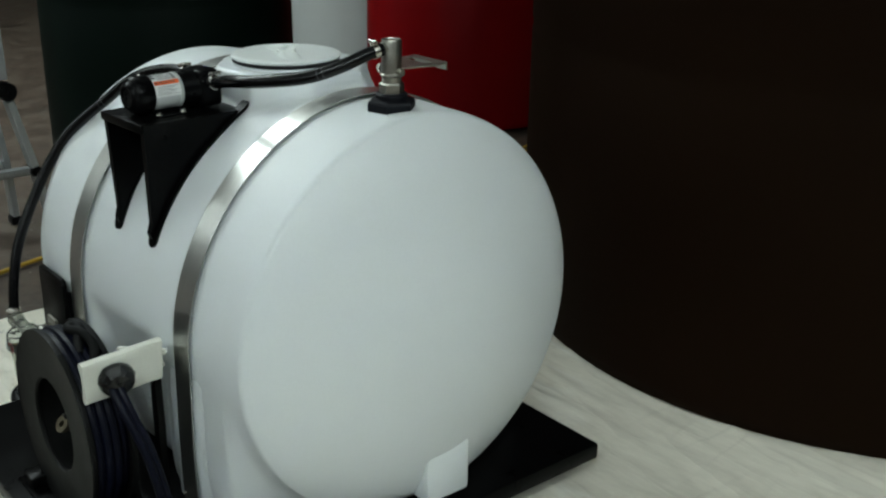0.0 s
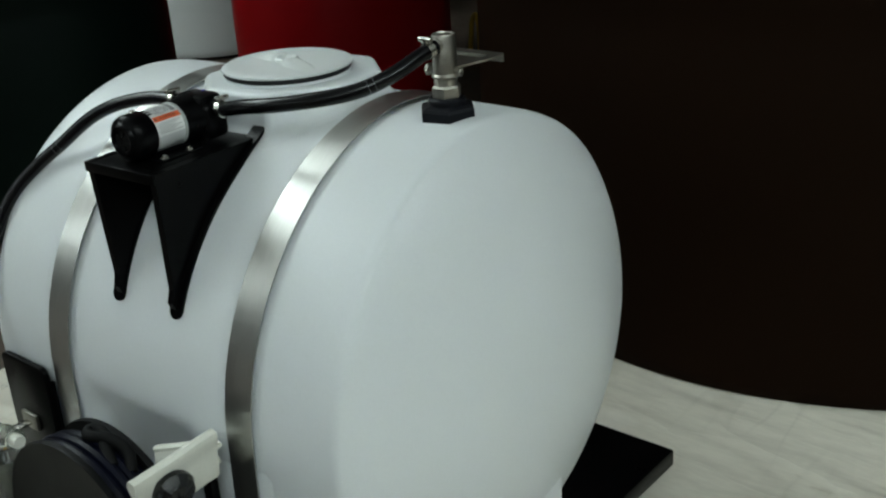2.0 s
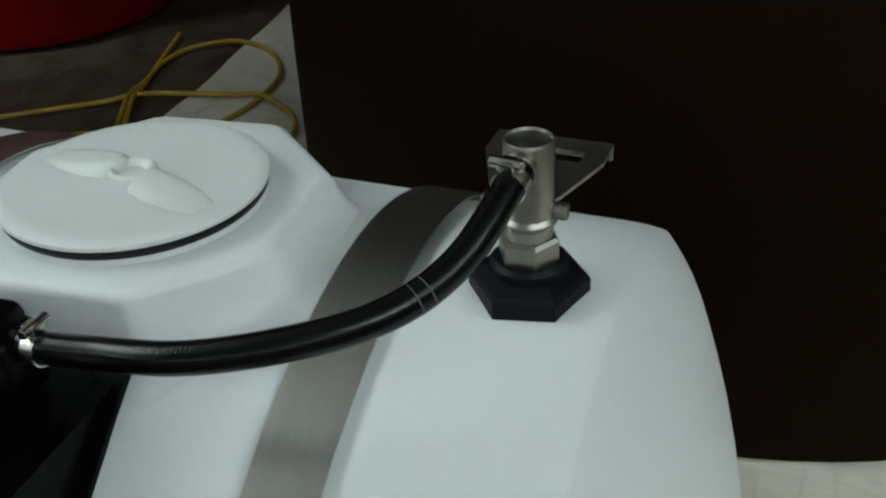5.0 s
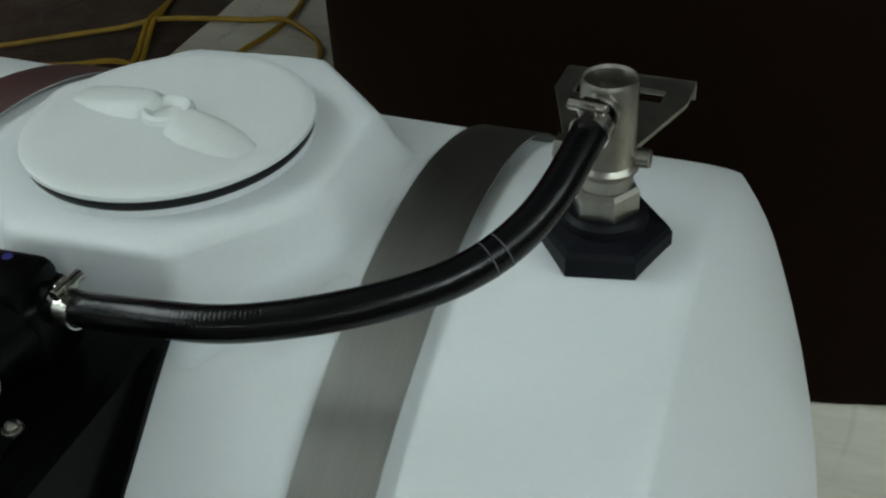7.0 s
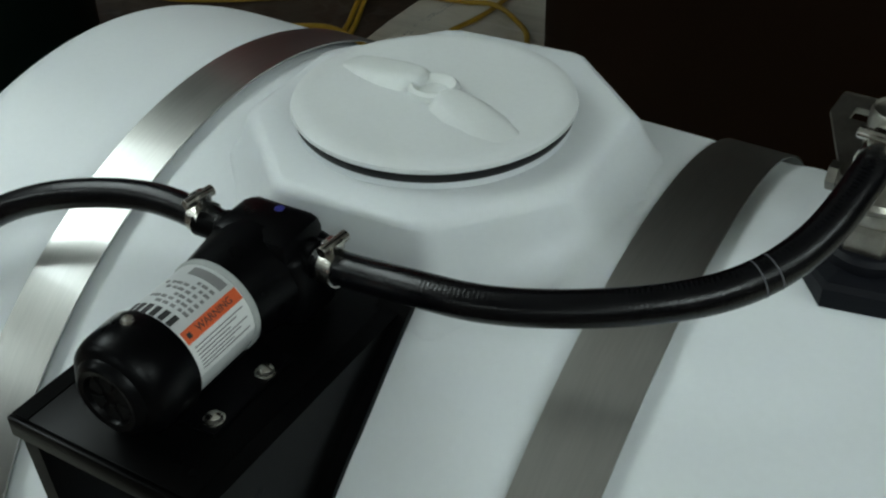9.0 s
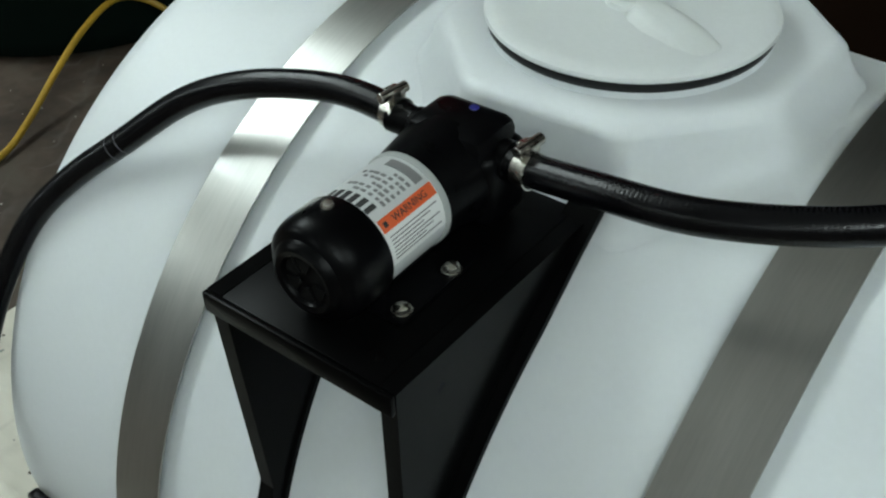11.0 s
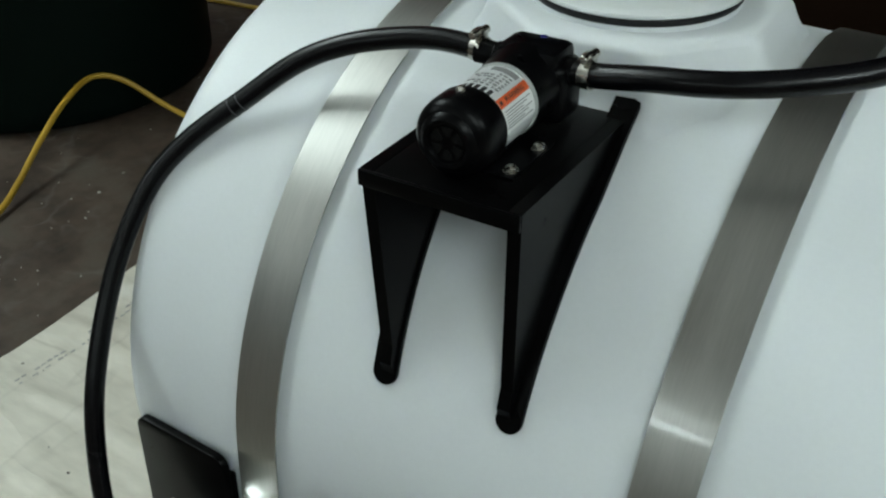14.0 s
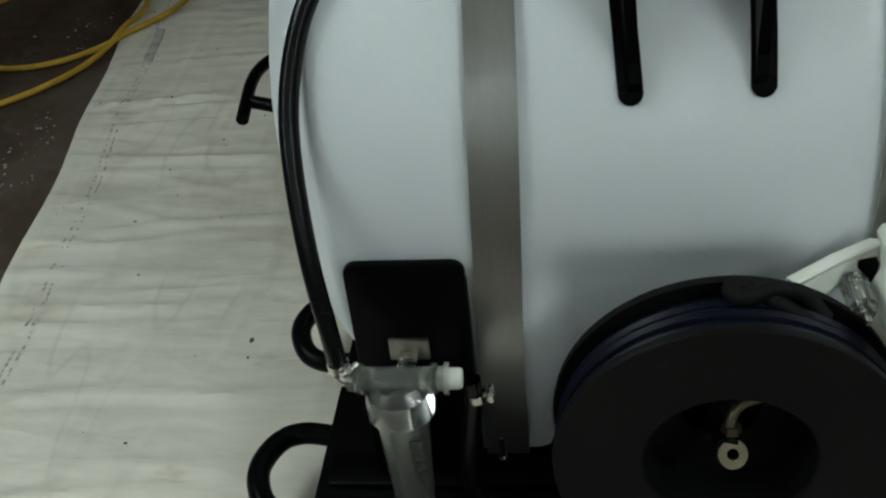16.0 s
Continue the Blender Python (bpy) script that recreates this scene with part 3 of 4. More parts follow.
# moulded legs under the two straps, straight-sided down to the skid
for x0, x1 in STRAPS:
    w = 0.040
    outline = [(YC + HALF * 0.97, BASE), (YC + HALF * 0.983, 0.22), (YC + HALF * 0.985, 0.33), (YC + HALF * 0.94, 0.41)]
    outline += [(YC - HALF * 0.93, 0.424), (YC - HALF * 0.97, 0.398), (YC - HALF * 0.985, 0.36), (YC - HALF * 0.988, 0.32), (YC - HALF * 0.985, 0.22), (YC - HALF * 0.975, BASE)]
    m = TURN @ Matrix(((0, 0, 1, x0 - w), (1, 0, 0, 0), (0, 1, 0, 0), (0, 0, 0, 1)))
    bm = prism(outline, x1 - x0 + 2 * w, m, 0.019)
    for v in bm.verts:
        v.co.z += lift(v.co.x, v.co.z)
    part("leg", shift(bm), POLY, tank, angle=0.5)

# drain boss at the end
part("drain_boss", shift(box((0.30, 0.088, BASE), (0.437, 0.187, 0.2105), 0.008)), POLY, tank, "white moulded foot at the tank's end")

# eight-sided filler neck
bm = bmesh.new()
cx, cy = -0.0020, 0.0975
rings = []
for r, z in ((0.215, -0.10), (0.197, -0.060), (0.186, -0.025), (0.176, 0.018), (0.1668, 0.066), (0.1600, 0.160), (0.1543, 0.33), (0.150, 0.56), (0.1467, 0.78), (0.1448, 0.94), (0.1435, 0.9999), (0.140, 0.8315), (0.134, 0.8335), (0.105, 0.8340), (0.0, 0.8340)):
    if r == 0:
        rings.append([bm.verts.new((cx + 0.01, cy - 0.005, z))])
        continue
    ring = []
    for k in range(8):
        a = radians(29 + 45 * k)
        b = radians(29 + 45 * (k + 1))
        p, q = Vector((math.cos(a), math.sin(a), 0)), Vector((math.cos(b), math.sin(b), 0))
        for f in (0.05, 0.12, 0.5, 0.88, 0.95):
            v = p.lerp(q, f) * (r if p.y + q.y > -1.6 else min(r, 0.1425))
            v *= 1 + 0.055 * max(0.0, v.y / v.length)
            round_off = max(0.0, min(1.0, (0.15 - z) / 0.17))
            v *= 1 + round_off * (0.955 * r / v.length - 1)
            h = z
            if z < 0.8 or r > 0.141:
                # the foot of the neck flows out over the tank
                low = top_of(cy + v.y) - 0.003
                h = low + z * (0.8275 - low)
            ring.append(bm.verts.new((cx + v.x, cy + v.y, h)))
    rings.append(ring)
n = 40
for a, b in zip(rings, rings[1:]):
    for k in range(n):
        if len(b) == 1:
            bm.faces.new((a[k], a[(k + 1) % n], b[0]))
        else:
            bm.faces.new((a[k], a[(k + 1) % n], b[(k + 1) % n], b[k]))
part("filler_neck", shift(bm), POLY, tank, "eight-sided moulded filler neck", angle=1.2)

# screw lid with its gasket and grip bars
LC = Vector((-0.0015, 0.0908, 0.0))
lid_m = Matrix.Translation(LC + Vector((0, 0, 0.8330)) - O) @ Matrix.Diagonal((1.025, 1.025, 1, 1))
lid = part("lid", lathe([(0.090, 0.0125), (0.0985, 0.0128), (0.1, 0.0145), (0.0993, 0.017), (0.095, 0.0188), (0.088, 0.0194), (0.082, 0.0190), (0.05, 0.0200), (0, 0.0205)], lid_m, 96), POLY_LID, tank, "round white screw lid")
part("gasket", lathe([(0.08, 0.0055), (0.0965, 0.0055), (0.0978, 0.0075), (0.0978, 0.0105), (0.0968, 0.0127), (0.08, 0.0127)], lid_m, 96), GASKET, tank, "thin black rubber gasket under the lid")
part("lid_seat", lathe([(0.0975, -0.002), (0.0965, 0.003), (0.095, 0.0056), (0.06, 0.0056)], lid_m, 96), POLY, tank)
for a0, tall in ((173, 0.88), (-19, 0.66)):
    m = lid_m @ pose(0, 0, 0.0185, 0, 0, a0)
    bm = bmesh.new()
    lower, upper = [], []
    for x, w, h in ((0.010, 0.013, 0.012), (0.020, 0.022, 0.0135), (0.040, 0.025, 0.0095), (0.065, 0.021, 0.0045), (0.083, 0.013, 0.0008)):
        lower.append([bm.verts.new((x, -w, 0)), bm.verts.new((x, w * 0.8, 0))])
        upper.append([bm.verts.new((x, -w * 0.5, h * tall)), bm.verts.new((x, w * 0.4, h * tall))])
    for (a, b), (c, d), (e, f), (g, q) in zip(lower, lower[1:], upper, upper[1:]):
        bm.faces.new((a, c, g, e))
        bm.faces.new((e, g, q, f))
        bm.faces.new((f, q, d, b))
    bm.faces.new((lower[0][0], upper[0][0], upper[0][1], lower[0][1]))
    bm.faces.new((lower[-1][0], lower[-1][1], upper[-1][1], upper[-1][0]))
    bmesh.ops.bevel(bm, geom=[e for e in bm.edges if len(e.link_faces) == 2], offset=0.0036, segments=3, profile=0.5, affect="EDGES")
    bm.transform(m)
    part("grip", bm, GRIP, lid, "cream moulded grip bar", angle=1.3)
part("grip_hub", lathe([(0.0185, 0.0185), (0.0180, 0.0245), (0.0155, 0.0265), (0.0125, 0.0250), (0.010, 0.0215), (0, 0.0215)], lid_m, 32), GRIP, lid)


# ---- the steel straps ----
def strap(x0, x1):
    d = thing("strap", "brushed stainless steel strap round the white tank", "strap", ((x0 + x1) / 2, YC - HALF, 0.10), "tank straps")
    d.rotation_euler = (0, 0, radians(1.86))
    d.location = TURN @ Vector(d.location)
    o = Vector(((x0 + x1) / 2, YC - HALF, 0.10))
    wide = 1 - TAPER * ((x0 + x1) / 2 - X_MID)
    line = []
    lo = 0.112
    line.append((YC - HALF - 0.003, lo))
    line.append((YC - HALF - 0.004, 0.24))
    for k in range(0, 65):
        th = math.pi - math.pi * k / 64
        y, z = section(th, 1.0)
        dy, dz = math.cos(th), math.sin(th)
        line.append((y + 0.0035 * dy, z + 0.0035 * dz))
    line.append((YC + HALF + 0.004, 0.24))
    line.append((YC + HALF + 0.003, lo))
    bm = bmesh.new()
    prev = None
    for i, (y, z) in enumerate(line):
        a, b = line[max(i - 1, 0)], line[min(i + 1, len(line) - 1)]
        t = Vector((0, b[0] - a[0], b[1] - a[1])).normalized()
        nrm = Vector((0, -t.z, t.y))
        if nrm.dot(Vector((0, y - YC, z - ZC))) < 0:
            nrm = -nrm
        p = Vector((0, YC + (y - YC) * wide, z))
        ring = []
        for x, h in ((x0, 0), (x0, 0.0016), (x1, 0.0016), (x1, 0)):
            ring.append(bm.verts.new(p + nrm * h + Vector((x + lean(y, z), 0, lift(x, z))) - o))
        if prev:
            for k in range(4):
                bm.faces.new((prev[k], prev[(k + 1) % 4], ring[(k + 1) % 4], ring[k]))
        else:
            bm.faces.new(ring)
        prev = ring
    bm.faces.new(list(reversed(prev)))
    part("band", bm, STEEL, d, angle=0.9)
    xm = (x0 + x1) / 2
    part("bolt", shift(rod((xm, YC - HALF - 0.0075, 0.0955), (xm, YC - HALF - 0.0075, 0.140), 0.0035), o), ZINC, d, "zinc stud holding the strap end")
    part("nut", shift(lathe([(0, 0), (0.007, 0), (0.007, 0.006), (0, 0.006)], Matrix.Translation((xm, YC - HALF - 0.0075, 0.1002)), 6), o), ZINC, d)
    return d


for x0, x1 in STRAPS:
    strap(x0, x1)


# ---- the black skid ----
skid = thing("skid", "black steel skid carrying the tank and the reel", "skid", (0, 0, 0))
part("deck", box((-0.437, -0.49, 0.050), (0.466, 0.508, 0.0850), 0.006), BLACK, skid)
for y in (-0.315, 0.40):
    part("rail", box((-0.42, y, 0.0853), (0.26, y + 0.05, 0.0955), 0.004), BLACK, skid)
for x in (-0.25, 0.17):
    part("cross_member", box((x, -0.264, 0.0853), (x + 0.05, 0.399, 0.0917), 0.003), BLACK, skid)
for x in (-0.41, -0.02, 0.36):
    part("runner", box((x, -0.46, 0.002), (x + 0.05, 0.47, 0.0498), 0.003), BLACK, skid)
# bent tie-down loops along the end
for y in (-0.272, 0.002):
    pts = [(-0.43, y - 0.066, 0.062), (-0.475, y - 0.068, 0.066), (-0.504, y - 0.048, 0.070), (-0.519, y, 0.072), (-0.504, y + 0.048, 0.070), (-0.475, y + 0.068, 0.066), (-0.43, y + 0.066, 0.062)]
    part("tie_loop", sweep(smooth_path(pts, 6), circle(0.0145, 14)), BLACK, skid, "bent black tie-down loop")
part("tie_hook", sweep(smooth_path([(-0.43, 0.50, 0.062), (-0.56, 0.565, 0.080), (-0.68, 0.622, 0.094), (-0.752, 0.645, 0.100)], 6), circle(0.013, 12)), BLACK, skid, "bent black tie-down hook")
part("hook_tongue", sweep(smooth_path([(-0.744, 0.572, 0.100), (-0.752, 0.640, 0.102), (-0.759, 0.720, 0.104), (-0.755, 0.790, 0.100), (-0.728, 0.850, 0.096), (-0.680, 0.890, 0.090)], 6), circle(0.0125, 12)), BLACK, skid)



# ---- pump bracket ----
bx0, bx1, by0, by1, bz = -0.073, 0.074, -0.242, -0.026, 0.774
brk = thing("pump_bracket", "black powder-coated steel bracket on the tank's side", "bracket", ((bx0 + bx1) / 2, by0, bz))
BO = Vector(brk.location)
brk.location.y += 0.003
brk.rotation_euler = (0, 0, radians(3.2))
part("shelf", shift(box((bx0 + 0.0122, by0, bz - 0.006), (bx1 - 0.0122, -0.045, bz), 0.0012), BO), BLACK, brk)
part("front_lip", shift(box((bx0, by0 - 0.0045, bz - 0.0145), (bx1, by0 - 0.0005, bz + 0.0005), 0.0012), BO), BLACK, brk)


def skin(y, off=0.004):
    """The tank's surface at y, a little proud of it."""
    u = (y - YC) / HALF
    th = math.acos(max(-1, min(1, math.copysign(abs(u) ** (POW / 2), u))))
    yy, z = section(th, 1.0)
    return yy + off * math.cos(th), z + off * math.sin(th)


for x, xt in ((bx0, -0.060), (bx1, 0.069)):
    low = -0.2335
    outline = [(by0, bz), (by0 + 0.004, 0.60), (low - 0.010, 0.582)]
    for k in range(13):
        y = low + (-0.031 - low) * k / 12
        yy, z = skin(y, 0.007)
        outline.append((yy, min(z, bz - 0.003)))
    outline.append((-0.0290, bz - 0.003))
    outline.append((-0.0310, bz))
    sgn = 1 if x < 0 else -1
    bm = bmesh.new()
    a = [bm.verts.new((x + (xt - x) * (bz - z) / 0.22 + 0.0, y, z)) for y, z in outline]
    b = [bm.verts.new((x + (xt - x) * (bz - z) / 0.22 + sgn * 0.012, y, z)) for y, z in outline]
    m = len(a)
    for k in range(m):
        bm.faces.new((a[k], a[(k + 1) % m], b[(k + 1) % m], b[k]))
    bm.faces.new(a)
    bm.faces.new(list(reversed(b)))
    part("side_plate", shift(bm, BO), BLACK, brk, smooth=False)
    # curved foot bar that lies on the tank
    path = []
    for k in range(21):
        y = -0.2340 + (-0.0335 + 0.2340) * k / 20
        yy, z = skin(y, 0.0035)
        rise = max(0.0, (y + 0.110) / 0.0755)
        z += 0.0065 * rise ** 1.3
        path.append((x + (xt - x) * (bz - z) / 0.22 + sgn * (0.002 + 0.0045 * rise), yy, z))
    bm = sweep(path, [(-0.012, -0.003), (0.012, -0.003), (0.0125, 0.0), (0.012, 0.003), (-0.012, 0.003), (-0.0125, 0.0)], up=Vector((0, -0.6, 0.8)))
    for end in (path[0], path[-1]):
        e = Vector(end)
        nn = Vector((0, e.y - YC, (e.z - ZC) * 0.8)).normalized()
        bm = lathe([(0, -0.003), (0.0122, -0.003), (0.0125, 0), (0.0122, 0.003), (0, 0.003)], along(e, e + nn), 20, bm)
    part("foot_bar", shift(bm, BO), BLACK, brk)


# ---- the diaphragm pump ----
px, pz = -0.003, 0.8075
pump = thing("pump", "black electric diaphragm pump with silver label on the bracket", "pump", (px, -0.14, bz))
PO = Vector(pump.location)
pump.rotation_euler = (0, 0, radians(4.6))
MX, MY = px - 0.0035, -0.232
AX = along((MX, MY, pz + 0.0015), (MX, 0.2, pz + 0.0015)) @ Matrix.Diagonal((0.93, 0.93, 1, 1))
MR = 0.93


def pturn(name, prof, mat, parent=pump, label="", seg=48):
    return part(name, shift(lathe(prof, AX, seg), PO), mat, parent, label)


cap = pturn("end_cap", [(0, 0.0070), (0.0165, 0.0065), (0.0180, 0.0035), (0.0215, 0.0028), (0.0245, 0.0042), (0.0268, 0.0078), (0.0305, 0.0092), (0.0340, 0.0122), (0.0357, 0.0170), (0.0362, 0.022), (0.0362, 0.0405), (0.0352, 0.0425), (0.0328, 0.0425)], SATIN, label="ribbed black plastic motor cap")
for k in range(6):
    a0 = 60 * k
    outline = [(0.006 * math.cos(radians(a0 + t)), 0.006 * math.sin(radians(a0 + t))) for t in (12, 30, 48)]
    outline += [(0.0155 * math.cos(radians(a0 + t)), 0.0155 * math.sin(radians(a0 + t))) for t in (52, 30, 8)]
    part("vent", shift(prism(outline, 0.002, AX @ Matrix.Translation((0, 0, 0.0052))), PO), DARK, cap, "dark vent slot", smooth=False)
sc = Vector((MX - 0.003, MY + 0.032, pz + 0.0347))
part("screw", shift(lathe([(0, 0.0035), (0.003, 0.003), (0.0042, 0.001), (0.0042, -0.001)], along(sc, sc + Vector((0.08, 0, 1))), 16), PO), ZINC, cap, "bright zinc screw")
motor = pturn("motor", [(0.0325, 0.042), (0.0330, 0.044), (0.0330, 0.094), (0.0325, 0.095)], LABEL, label="silver motor can with a printed label")
pturn("rim", [(0.0330, 0.0935), (0.0342, 0.0940), (0.0345, 0.0960), (0.0342, 0.0980), (0.0330, 0.0980)], GREYDRUM, label="grey plastic rim")


def patch(a0, a1, d0, d1, r, mat, name, parent, label=""):
    """A thin label on the motor: angles from the x axis, distances along the pump."""
    bm = bmesh.new()
    n = 10
    rows = []
    for k in range(n + 1):
        a = radians(a0 + (a1 - a0) * k / n)
        rows.append([bm.verts.new((MX + MR * q * math.cos(a), MY + 0.0445 + (d - 0.0465) * 1.16, pz + 0.0015 + MR * q * math.sin(a))) for d, q in ((d0, r), (d1, r), (d1, r - 0.0006), (d0, r - 0.0006))])
    for u, v in zip(rows, rows[1:]):
        for k in range(4):
            bm.faces.new((u[k], u[(k + 1) % 4], v[(k + 1) % 4], v[k]))
    bm.faces.new(rows[0])
    bm.faces.new(list(reversed(rows[-1])))
    return part(name, shift(bm, PO), mat, parent, label)


warn = patch(-4, 50, 0.0465, 0.0885, 0.0334, PAPER, "warning_label", motor, "white warning label with orange band")
patch(35, 50, 0.047, 0.088, 0.0337, ORANGE, "orange_band", warn)

fc = bpy.data.curves.new("lettering", "FONT")
fc.body, fc.size, fc.extrude, fc.align_x, fc.align_y = "WARNING", 0.0062, 0.0002, "CENTER", "CENTER"
tmp = bpy.data.objects.new("lettering", fc)
scene.collection.objects.link(tmp)
bpy.context.view_layer.update()
me = bpy.data.meshes.new_from_object(tmp.evaluated_get(bpy.context.evaluated_depsgraph_get()))
bpy.data.objects.remove(tmp)
bm = bmesh.new()
bm.from_mesh(me)
bpy.data.meshes.remove(me)
for v in bm.verts:
    a = radians(42.5) + v.co.y / (MR * 0.0337)
    q = MR * 0.0338 + v.co.z
    v.co = Vector((MX + q * math.cos(a), MY + 0.0445 + 0.0225 * 1.16 + v.co.x, pz + 0.0015 + q * math.sin(a)))
part("lettering", shift(bm, PO), INK, warn, "black word on the orange band", smooth=False)
patch(39.5, 45.5, 0.0492, 0.0518, 0.0339, INK, "warning_triangle", warn)
for k in range(7):
    a = 28 - 4.2 * k
    patch(a, a + 1.3, 0.049, 0.085 - 0.006 * (k % 3), 0.0337, GREYINK, "print_bar", warn)
for k, (a, w) in enumerate(((62, 9), (73, 9), (84, 9), (95, 9), (106, 9), (117, 9))):
    patch(a, a + w - 2.5, 0.0465, 0.0535, 0.0334, INK, "logo_bar", motor, "black printed logo shapes")
for k, (d, n) in enumerate(((0.0565, 5), (0.0603, 7), (0.064, 4), (0.068, 6), (0.072, 7), (0.076, 3))):
    for q in range(n):
        a = 58 + 9 * q
        patch(a, a + 7 - (q * 3 + k) % 4, d, d + 0.0018, 0.0334, GREYINK, "print_bar", motor)
patch(56, 100, 0.0805, 0.0865, 0.0334, GREYINK, "print_bar", motor)
pturn("adapter", [(0.0325, 0.098), (0.0335, 0.0985), (0.0345, 0.104), (0.0385, 0.132), (0.0385, 0.139), (0, 0.140)], SATIN)
head = shift(box((px - 0.035, -0.104, pz - 0.030), (px + 0.035, -0.060, pz + 0.024), 0.009, 3), PO)
head = join(head, shift(box((px - 0.029, -0.106, pz + 0.000), (px + 0.029, -0.062, pz + 0.036), 0.009, 2), PO))
head = part("pump_head", head, SATIN, pump)
part("dot", shift(lathe([(0, 0.001), (0.003, 0.0008), (0.0034, 0)], Matrix.Translation((px + 0.002, -0.073, pz + 0.0358)), 16), PO), BLUE, head, "small blue dot")
for sg in (-1, 1):
    part("port", shift(lathe([(0.0125, 0), (0.0125, 0.010), (0.0100, 0.012), (0.0100, 0.03), (0.008, 0.03)], along((px + sg * 0.026, -0.083, pz + 0.015), (px + sg * 0.1, -0.083, pz + 0.015))), PO), SATIN, head)
foot = part("mount", shift(box((px - 0.040, -0.198, bz + 0.0002), (px + 0.040, -0.122, bz + 0.003), 0.001), PO), SATIN, pump, "black rubber mount plate")
part("mount_web", shift(box((px - 0.014, -0.190, bz + 0.003), (px + 0.014, -0.115, pz - 0.020), 0.003), PO), SATIN, pump)
for x, y in ((0.0293, -0.1888), (0.0313, -0.1430), (-0.0353, -0.1888), (-0.0353, -0.1430)):
    part("screw", shift(lathe([(0, 0.0060), (0.003, 0.0056), (0.0048, 0.004), (0.0054, 0.0015), (0.0066, 0.0012), (0.0066, 0.0)], Matrix.Translation((x, y, bz + 0.003)), 20), PO), ZINC, pump, "bright zinc mounting screw")


# ---- hoses and clamps ----
def ribbed(path, r, pitch=0.0007, n=18):
    """A hose whose skin shows the wire or braid inside it as fine rings."""
    reach = [0.0]
    for a, b in zip(path, path[1:]):
        reach.append(reach[-1] + (b - a).length)
    count = round(reach[-1] / pitch)
    line, j = [], 0
    for q in range(count + 1):
        d = reach[-1] * q / count
        while j < len(path) - 2 and reach[j + 1] < d:
            j += 1
        line.append(path[j].lerp(path[j + 1], (d - reach[j]) / (reach[j + 1] - reach[j])))
    bm = bmesh.new()
    side = None
    prev = None
    for i, p in enumerate(line):
        t = (line[min(i + 14, len(line) - 1)] - line[max(i - 14, 0)]).normalized()
        if side is None:
            side = t.orthogonal()
        side = (side - t * side.dot(t)).normalized()
        top = side.cross(t)
        rr = r - 0.00005 * (1 - (0, 1, 0, -1)[i % 4])
        ring = [bm.verts.new(p + (side * math.cos(2 * math.pi * k / n) + top * math.sin(2 * math.pi * k / n)) * rr) for k in range(n)]
        if prev:
            for k in range(n):
                bm.faces.new((prev[k], prev[(k + 1) % n], ring[(k + 1) % n], ring[k]))
        prev = ring
    return bm


def hose(name, label, points, r, mat, marks=()):
    d = thing(name, label, "hose", points[0])
    o = Vector(points[0])
    path = smooth_path(points, 12)
    for _ in range(14):
        path = path[:2] + [(a + 2 * p + b) / 4 for a, p, b in zip(path[1:], path[2:], path[3:])] + path[-1:]
    tube = part("tube", ribbed([p - o for p in path], r), mat, d)
    for i in marks:
        p, t = path[i], (path[i + 1] - path[i - 1]).normalized()
        part("paint_mark", lathe([(r * 0.98, 0), (r * 1.012, 0.0002), (r * 1.012, 0.0009), (r * 0.98, 0.0011)], Matrix.Translation(-o) @ along(p, p + t), 20), FAINT, tube, "faint pale printed band")
    return d


HZ = pz + 0.015
hose("suction_hose", "black rubber hose from the pump to the tank valve",
                     [(0.026, -0.0815, HZ), (0.052, -0.082, HZ + 0.0025), (0.10, -0.087, HZ + 0.0135), (0.155, -0.085, 0.8440), (0.217, -0.062, 0.8535), (0.267, -0.028, 0.8640), (0.294, 0.014, 0.880), (0.303, 0.066, 0.898), (0.3045, 0.090, 0.902)],
                     0.0108, RUBBER, (63, 65))
hose("pressure_hose", "black rubber hose from the pump down to the strainer",
                    [(-0.045, -0.0855, HZ), (-0.072, -0.084, HZ + 0.001), (-0.108, -0.085, 0.823), (-0.15, -0.092, 0.8165), (-0.20, -0.105, 0.803), (-0.25, -0.121, 0.778), (-0.298, -0.148, 0.737), (-0.343, -0.177, 0.698),
                     (-0.377, -0.212, 0.650), (-0.3945, -0.262, 0.565), (-0.383, -0.322, 0.455), (-0.370, -0.347, 0.368), (-0.3636, -0.354, 0.314)], 0.0105, RUBBER, (72, 74))


def clamp(p, t, r):
    d = thing("hose_clamp", "bright zinc worm-drive hose clamp", "clamp", p, "hose clamps")
    m = along((0, 0, 0), t)
    part("band", lathe([(r, -0.005), (r + 0.0012, -0.005), (r + 0.0012, 0.005), (r, 0.005)], m, 28, closed=True), ZINC, d)
    part("screw_housing", box((-0.005, r + 0.0005, -0.0055), (0.006, r + 0.008, 0.0055), 0.0015, m=m), ZINC, d)
    part("worm_screw", rod(m @ Vector((-0.010, r + 0.005, 0)), m @ Vector((0.013, r + 0.005, 0)), 0.0038, 12), ZINC, d)
    return d


clamp((0.042, -0.082, HZ + 0.001), (1, -0.03, 0.03), 0.0109)
clamp((-0.063, -0.0845, HZ + 0.001), (-1, 0.06, 0.0), 0.0106)
clamp((0.3037, 0.077, 0.9000), (0.10, 1, 0.2), 0.0109)
clamp((-0.3645, -0.3535, 0.322), (0.1, -0.08, -1), 0.0106)


